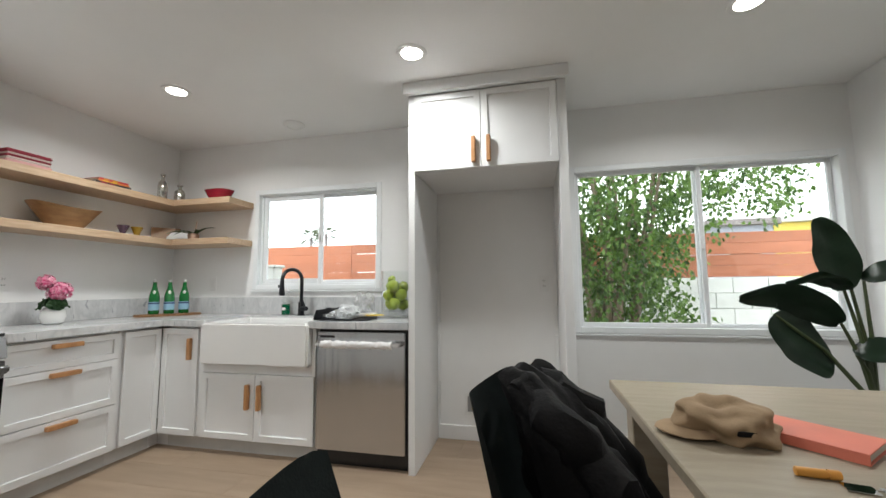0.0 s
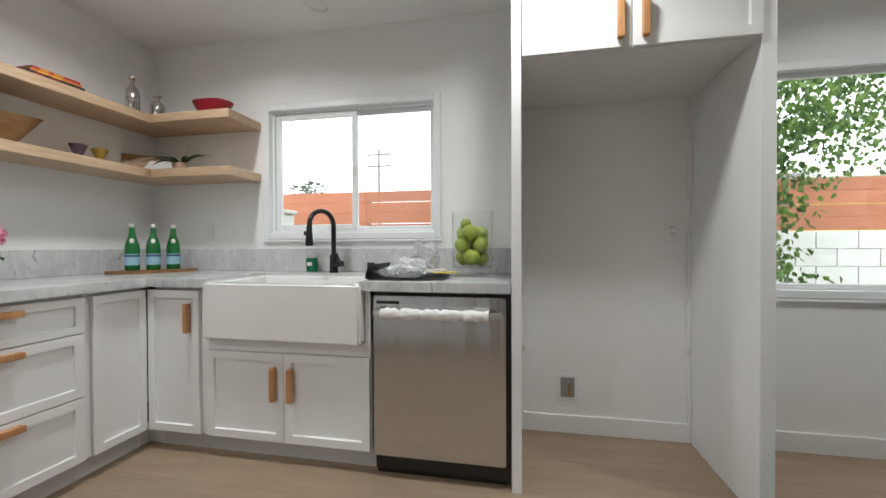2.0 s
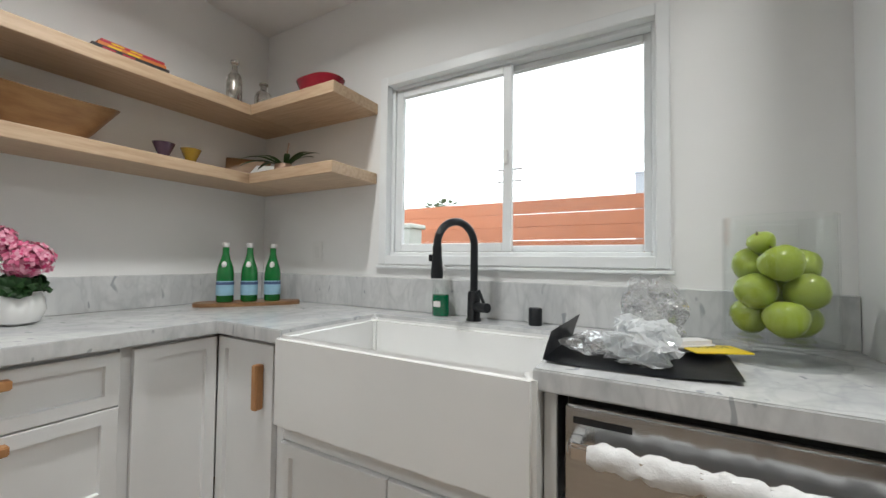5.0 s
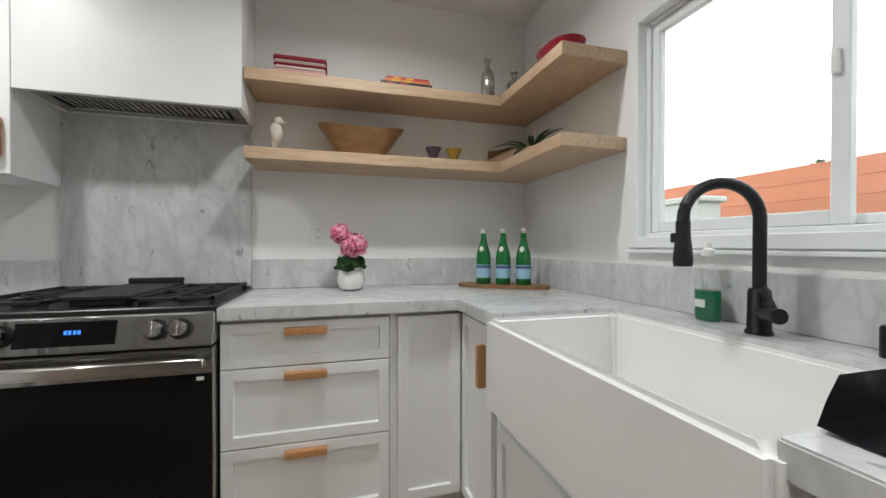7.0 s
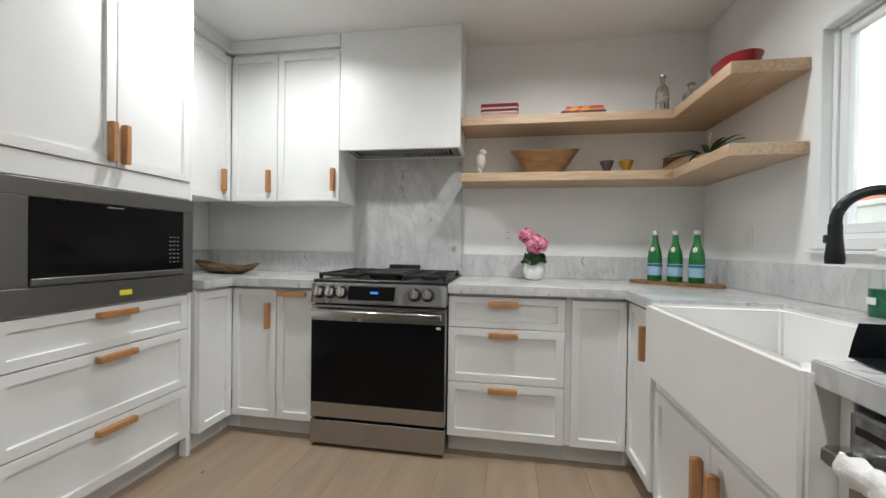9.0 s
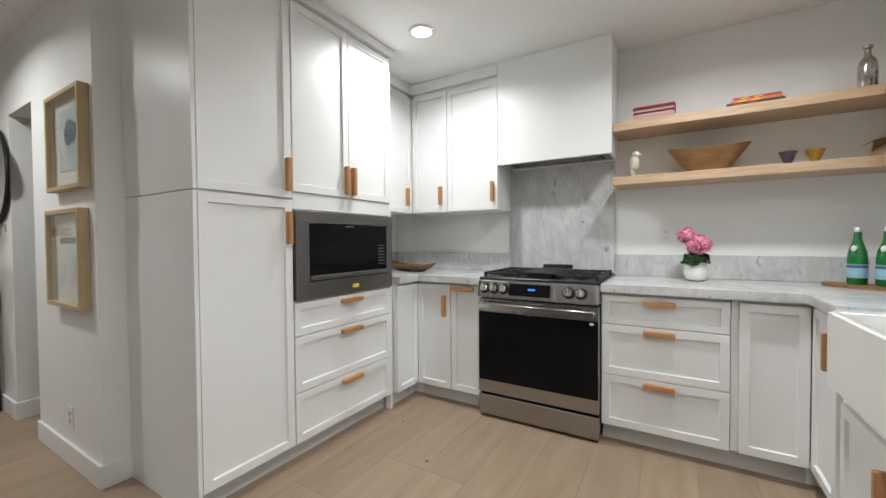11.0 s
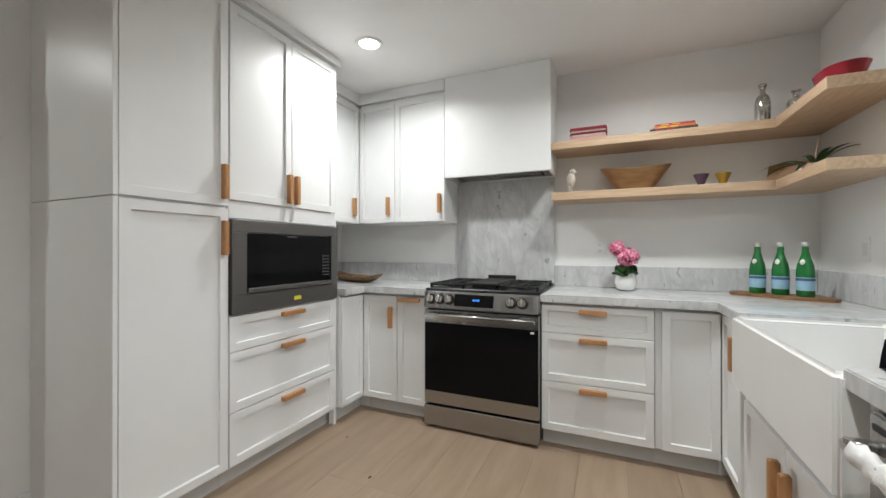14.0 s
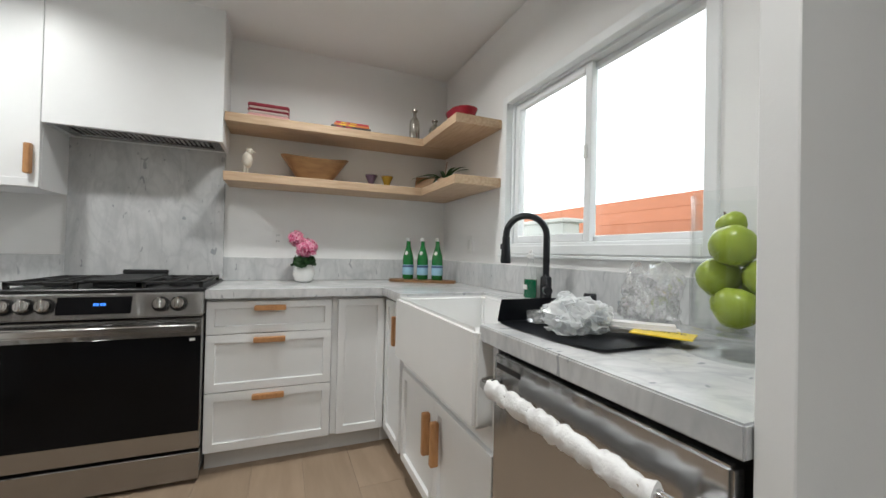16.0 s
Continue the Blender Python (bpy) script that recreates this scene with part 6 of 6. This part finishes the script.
solo("stool", merge(boxes(((0.46, 1.27, 0.30), (0.78, 1.63, 0.365)), bevel=0.015, seg=2), boxes(*[((x - 0.015, y - 0.015, 0.0105), (x + 0.015, y + 0.015, 0.30)) for x in (0.49, 0.75) for y in (1.30, 1.60)])), "blackwood", "low dark stool under the table", "stool", at=(0.62, 1.45, 0.0105))
# tall paddle-leaved plant
bp = thing("paddle_plant", (1.82, 2.80, 0.0), "tall paddle-leaved house plant in a grey planter", "plant")
part("planter", lathe([(0.0, 0.0), (0.14, 0.0), (0.17, 0.30), (0.165, 0.32), (0.15, 0.32), (0.145, 0.27), (0.0, 0.26)], (1.82, 2.80, 0.0005), 36), "pot", bp, smooth=True)
part("soil", lathe([(0.0, 0.262), (0.144, 0.272), (0.0, 0.285)], (1.82, 2.80, 0.0005), 24), "soil", bp)


def paddle(pts, width, tilt_):
    """A broad leaf along its midrib pts, folded a little, wavy at the rim."""
    bm = bmesh.new()
    P = [Vector(p) for p in pts]
    n = 16
    prev = None
    for i in range(n + 1):
        t = i / n
        s = t * (len(P) - 1)
        k = min(int(s), len(P) - 2)
        f = s - k
        a, b = P[k], P[k + 1]
        m0 = (P[k + 1] - P[max(k - 1, 0)]) * 0.5
        m1 = (P[min(k + 2, len(P) - 1)] - P[k]) * 0.5
        p = a * (2 * f ** 3 - 3 * f ** 2 + 1) + m0 * (f ** 3 - 2 * f ** 2 + f) + b * (-2 * f ** 3 + 3 * f ** 2) + m1 * (f ** 3 - f ** 2)
        d = (b - a).normalized()
        side = (d.cross(Vector((0, -1, 0.2))).normalized() * math.cos(tilt_) + Vector((0, -1, 0)) * math.sin(tilt_)).normalized()
        up = side.cross(d)
        w = width * (math.sin(math.pi * (0.04 + 0.93 * t)) ** 0.62) * (1 - 0.25 * t)
        row_ = [bm.verts.new(p + side * w * q + up * (0.22 * w * abs(q) + 0.006 * math.sin(14 * t + 3 * q))) for q in (-1, -0.6, -0.25, 0, 0.25, 0.6, 1)]
        if prev:
            for j in range(6):
                bm.faces.new((prev[j], prev[j + 1], row_[j + 1], row_[j]))
        prev = row_
    bmesh.ops.solidify(bm, geom=list(bm.faces), thickness=0.002)
    bmesh.ops.recalc_face_normals(bm, faces=bm.faces)
    return bm


Y = 2.75
for leafpts, wd, tl in (([(1.69, Y, 1.10), (1.67, Y, 1.22), (1.635, Y - 0.01, 1.36), (1.59, Y - 0.02, 1.49)], 0.112, 0.12),
                        ([(1.72, Y, 1.12), (1.62, Y - 0.02, 1.16), (1.52, Y - 0.03, 1.175), (1.41, Y - 0.03, 1.14)], 0.06, 1.0),
                        ([(1.66, Y, 0.93), (1.53, Y - 0.01, 1.025), (1.38, Y - 0.01, 1.08), (1.20, Y, 1.055)], 0.10, 0.6),
                        ([(1.36, Y, 0.975), (1.41, Y, 0.885), (1.49, Y, 0.78), (1.60, Y, 0.665)], 0.155, 0.3),
                        ([(1.78, Y, 1.15), (1.88, Y - 0.05, 1.20), (1.98, Y - 0.08, 1.19), (2.10, Y - 0.1, 1.12)], 0.085, 0.9),
                        ([(1.70, Y - 0.02, 0.77), (1.80, Y - 0.05, 0.79), (1.90, Y - 0.08, 0.78), (2.04, Y - 0.1, 0.72)], 0.10, 0.8)):
    lf = part("leaf", paddle(leafpts, wd, tl), "bigleaf", bp, smooth=True)
    part("stalk", tube([(1.82, 2.80, 0.28), (1.80, 2.78, 0.5), tuple((Vector(leafpts[0]) + Vector((1.80, 2.76, 0.6))) / 2), leafpts[0]], 0.011, 8, [0.016, 0.013, 0.010, 0.007]), "stalk", bp, smooth=True)

# ---- yard and distance ----
ground = structure("ground", boxes(((-400, YN + T, -0.25), (400, 600, -0.15))), "soil", "bare yard ground", "ground")
FY = 5.95
fence = thing("fence", (0, FY, -0.15), "red-stained horizontal board fence on a white block wall", "fence", kind="structure")
part("wall_core", boxes(((-12, FY + 0.022, -0.15), (12, FY + 0.16, 1.225))), "block", fence)
for px in (-9.9, -7.5, -5.1, -2.7, -0.3, 2.1, 4.5, 6.9):
    part("post", boxes(((px - 0.045, FY + 0.05, 1.2), (px + 0.045, FY + 0.14, 1.8)), bevel=0.004), "fence", fence)
random.seed(4)
for r in range(4):
    for s in range(8):
        a = -9.9 + s * 2.4
        z = 1.234 + r * 0.146
        part("board", boxes(((a + 0.003, FY + 0.022, z), (a + 2.397, FY + 0.047, z + (0.139 if random.random() < 0.25 else 0.1445))), bevel=0.003), "fence", fence)
block_me = put_mesh("block", boxes(((0.003, 0, 0.003), (0.397, 0.021, 0.193)), bevel=0.004), "block")
for r in range(7):
    for s in range(24):
        ob = new("block", block_me)
        ob.parent = fence
        ob.location = (-4.2 + s * 0.4 + (0.2 if r % 2 else 0), 0, r * 0.196)


solo("garden_wall", boxes(((-4.4, 3.94, -0.15), (-2.61, 4.09, 1.36)), ((-4.43, 3.92, 1.36), (-2.59, 4.11, 1.39)), bevel=0.006), "block", "low pale stucco garden wall outside the sink window", "wall", kind="structure", at=(-3.4, 4.0, -0.15))


def tree(name, x, y, z0, label):
    ob = thing(name, (x, y, z0), label, "tree")
    random.seed(17)
    limbs = []
    for k in range(11):
        a = k * 2.39
        b = Vector((x + 0.14 * math.cos(a), y + 0.10 * math.sin(a), z0))
        pts = [b]
        d = Vector((math.cos(a) * 0.05, math.sin(a) * 0.05, 1)).normalized()
        n = 9
        hgt = random.uniform(2.6, 3.5)
        for i in range(n):
            pts.append(pts[-1] + d * hgt / n)
            d = (d + Vector((random.uniform(-0.09, 0.09) + 0.015 * math.cos(a), random.uniform(-0.08, 0.06), 0.05))).normalized()
        limbs.append(pts)
        part("trunk" if k == 0 else "limb", tube(pts, 0.03, 8, [0.045 * (1 - 0.085 * i) + 0.004 for i in range(n + 1)]), "bark", ob, smooth=True)
    cr = bmesh.new()
    hang = []
    for i in range(640):
        t = random.uniform(0.22, 1.0)
        pts = random.choice(limbs)
        p = pts[min(int(t * 9), 9)] + Vector((random.gauss(0.05, 0.42), random.gauss(0, 0.30), random.gauss(0, 0.24)))
        hang.append((p, random.uniform(0.15, 0.5)))
    for i in range(110):
        a = random.uniform(-0.9, 1.0)
        hang.append((Vector((x + a * 1.0 - 0.15, y - random.uniform(0.0, 0.7), random.uniform(1.5, 3.2))), random.uniform(0.3, 0.8)))
    for i in range(170):
        hang.append((Vector((x + random.uniform(0.5, 1.85), y - random.uniform(-0.3, 0.5), random.uniform(2.15, 3.4))), random.uniform(0.2, 0.6)))
    for p, ln_ in hang:
        if p.x - x > 0.75 and p.z < 1.95:
            continue
        for j in range(15):
            q = p + Vector((random.gauss(0, 0.075), random.gauss(0, 0.075), -ln_ * random.random()))
            s = random.uniform(0.045, 0.078)
            d = Vector((random.gauss(0, 0.5), random.gauss(0, 0.5), -0.7)).normalized()
            w = d.cross(Vector((random.gauss(0, 1), random.gauss(0, 1), random.gauss(0, 1)))).normalized() * s * 0.34
            nn = d.cross(w).normalized() * s * 0.1
            v = [cr.verts.new(e) for e in (q, q + d * s * 0.45 + w + nn, q + d * s, q + d * s * 0.45 - w + nn)]
            cr.faces.new(v)
    part("crown", cr, "leaf", ob)
    return ob


mt_ = M["leaf"]
n_, l_ = mt_.node_tree.nodes, mt_.node_tree.links
gi, rp = n_.new("ShaderNodeNewGeometry"), n_.new("ShaderNodeValToRGB")
rp.color_ramp.elements[0].color, rp.color_ramp.elements[1].color = (0.025, 0.075, 0.014, 1), (0.17, 0.30, 0.06, 1)
l_.new(gi.outputs["Random Per Island"], rp.inputs[0])
bs_ = n_["Principled BSDF"]
l_.new(rp.outputs[0], bs_.inputs["Base Color"])
tl_, mx_ = n_.new("ShaderNodeBsdfTranslucent"), n_.new("ShaderNodeMixShader")
l_.new(rp.outputs[0], tl_.inputs[0])
mx_.inputs[0].default_value = 0.35
l_.new(bs_.outputs[0], mx_.inputs[1])
l_.new(tl_.outputs[0], mx_.inputs[2])
l_.new(mx_.outputs[0], n_["Material Output"].inputs[0])
tree("tree", 1.0, 5.15, -0.15, "leafy multi-stemmed ficus tree in front of the fence")


def far_house(name, x0, x1, y0, h, mat, label, wins):
    ob = thing(name, ((x0 + x1) / 2, y0, -0.15), label, "building")
    part("wall", boxes(((x0, y0, -0.15), (x1, y0 + 8, h))), mat, ob)
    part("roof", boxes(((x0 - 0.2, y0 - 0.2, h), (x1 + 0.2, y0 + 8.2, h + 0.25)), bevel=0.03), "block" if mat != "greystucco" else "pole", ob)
    for wx, wz in wins:
        w_ = part("window", ring(bmesh.new(), wx, wx + 1.2, wz, wz + 1.0, 0.08, y0 - 0.06, y0 - 0.002), "block", ob)
        part("pane", boxes(((wx + 0.08, y0 - 0.03, wz + 0.08), (wx + 1.12, y0 - 0.01, wz + 0.92))), "blackglass", w_)
    return ob


far_house("yellow_building", 9.2, 30, 18, 3.55, "yellow", "yellow stucco building beyond the fence", [(13, 1.6), (17, 1.6)])
far_house("grey_building", 6.9, 9.0, 17, 3.35, "greystucco", "grey stucco building beyond the fence", [(7.4, 1.6)])
random.seed(9)
bg = bmesh.new()
for k in range(900):
    c = Vector((random.gauss(13.7, 0.6), random.gauss(17.4, 0.2), 3.85 + abs(random.gauss(0, 0.28))))
    d, e = Vector((random.gauss(0, 1), random.gauss(0, 1), random.gauss(0, 1))).normalized() * 0.07, Vector((random.gauss(0, 1), random.gauss(0, 1), random.gauss(0, 1))).normalized() * 0.07
    bg.faces.new([bg.verts.new(v) for v in (c - d, c + e, c + d)])
vine = thing("bougainvillea", (13.7, 17.4, -0.15), "magenta bougainvillea climbing the yellow building", "bush")
part("flowers", bg, "pink", vine)
part("trunk", tube([(13.7, 17.7, -0.15), (13.65, 17.75, 2.0), (13.7, 17.5, 3.9)], 0.06, 8), "bark", vine)
solo("far_tower", boxes(((-4.5, 60.0, -0.15), (-2.3, 64.0, 13.2)), ((-4.6, 59.9, 13.2), (-2.2, 64.1, 13.5)), bevel=0.05), "greystucco", "grey tower block in the distance", "building", at=(-3.4, 60, -0.15))


def utility_pole(x, y, h):
    ob = thing("utility_pole", (x, y, -0.15), "wooden utility pole with crossarms", "utility pole", "utility poles")
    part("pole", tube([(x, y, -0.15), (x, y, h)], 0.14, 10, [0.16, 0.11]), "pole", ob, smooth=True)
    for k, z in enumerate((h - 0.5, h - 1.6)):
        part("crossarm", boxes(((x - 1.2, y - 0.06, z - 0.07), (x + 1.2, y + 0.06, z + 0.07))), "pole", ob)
        for s in (-1.05, -0.6, 0.6, 1.05):
            part("insulator", cyl(bmesh.new(), (x + s, y, z + 0.07), 0.04, 0.14, "Z", 8), "greystucco", ob)
    return ob


utility_pole(-13.6, 36, 10.2)
utility_pole(35, 45, 13)
for k, (za, zb) in enumerate(((9.6, 9.0), (8.5, 7.9), (6.6, 6.2))):
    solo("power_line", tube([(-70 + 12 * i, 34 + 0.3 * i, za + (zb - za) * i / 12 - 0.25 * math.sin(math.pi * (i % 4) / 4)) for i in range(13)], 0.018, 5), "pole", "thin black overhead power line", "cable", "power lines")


def palm(x, y, h):
    ob = thing("palm_tree", (x, y, -0.15), "tall fan palm in the distance", "tree", "palm trees")
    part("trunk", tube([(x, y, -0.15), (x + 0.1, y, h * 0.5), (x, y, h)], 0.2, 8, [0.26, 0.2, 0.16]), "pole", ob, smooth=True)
    cr = bmesh.new()
    random.seed(int(abs(x) * 10))
    for k in range(34):
        a, e = random.uniform(0, 6.28), random.uniform(-0.5, 1.2)
        d = Vector((math.cos(a) * math.cos(e), math.sin(a) * math.cos(e), math.sin(e)))
        c = Vector((x, y, h)) + d * 0.7
        sd = d.cross(Vector((0, 0, 1))).normalized()
        for j in range(7):
            t = (j - 3) / 3
            tip = c + (d + sd * t * 0.8).normalized() * 0.75 + Vector((0, 0, -0.12))
            w = sd.cross(d).normalized() * 0.05
            cr.faces.new([cr.verts.new(v) for v in (c - w, c + w, tip)])
        cr.faces.new([cr.verts.new(v) for v in (Vector((x, y, h)) - sd * 0.02, Vector((x, y, h)) + sd * 0.02, c)])
    part("crown", cr, "palm", ob)
    return ob


palm(-23.4, 38.5, 6.6)
palm(-21.6, 38.5, 6.9)

# ---- floor planks, one by one ----
random.seed(11)
PW = 0.24
plank_meshes = {}


def plank_mesh(length):
    key = round(length, 2)
    if key not in plank_meshes:
        bm = boxes(((0, 0.0005, -0.006), (length - 0.001, PW - 0.0005, 0.0)))
        bmesh.ops.bevel(bm, geom=[e for e in bm.edges if min(v.co.z for v in e.verts) > -0.001], offset=0.0006, segments=1, affect="EDGES")
        plank_meshes[key] = put_mesh("plank", bm, "plank")
    return plank_meshes[key]


row, y = 0, YF - 0.02
while y < YN + 0.02:
    x = XW - 0.05 - random.choice((0.0, 0.4, 0.8, 1.2))
    while x < XE + 0.05:
        end = x + random.choice((1.4, 1.8, 2.2))
        a, b = max(x, XW - 0.02), min(end, XE + 0.02)
        if b - a > 0.02:
            ob = new("plank", plank_mesh(b - a))
            ob.parent = floor
            ob.location = (a, y, 0)
        x = end
    y += PW
    row += 1
for i, (kx, ky, kr) in enumerate(((-1.62, 2.05, 0.014), (-1.42, 1.98, 0.020), (-1.36, 2.08, 0.013), (-1.0, 1.7, 0.012), (-1.55, 1.18, 0.014), (-1.9, 1.0, 0.016), (-1.45, 1.05, 0.010), (-2.2, 0.62, 0.012), (-1.2, 1.5, 0.011), (-1.9, 1.9, 0.012), (-0.5, -0.9, 0.02), (-0.4, -1.7, 0.018), (0.1, 1.9, 0.012))):
    kn = blob((0, 0, 0), (kr * 0.95, kr * 0.45, 0.0006), 2, 0.5, 2.0, i)
    ob = new("knot", put_mesh("knot", kn, "knot"))
    ob.parent = floor
    ob.location = (kx, ky, 0.0002)
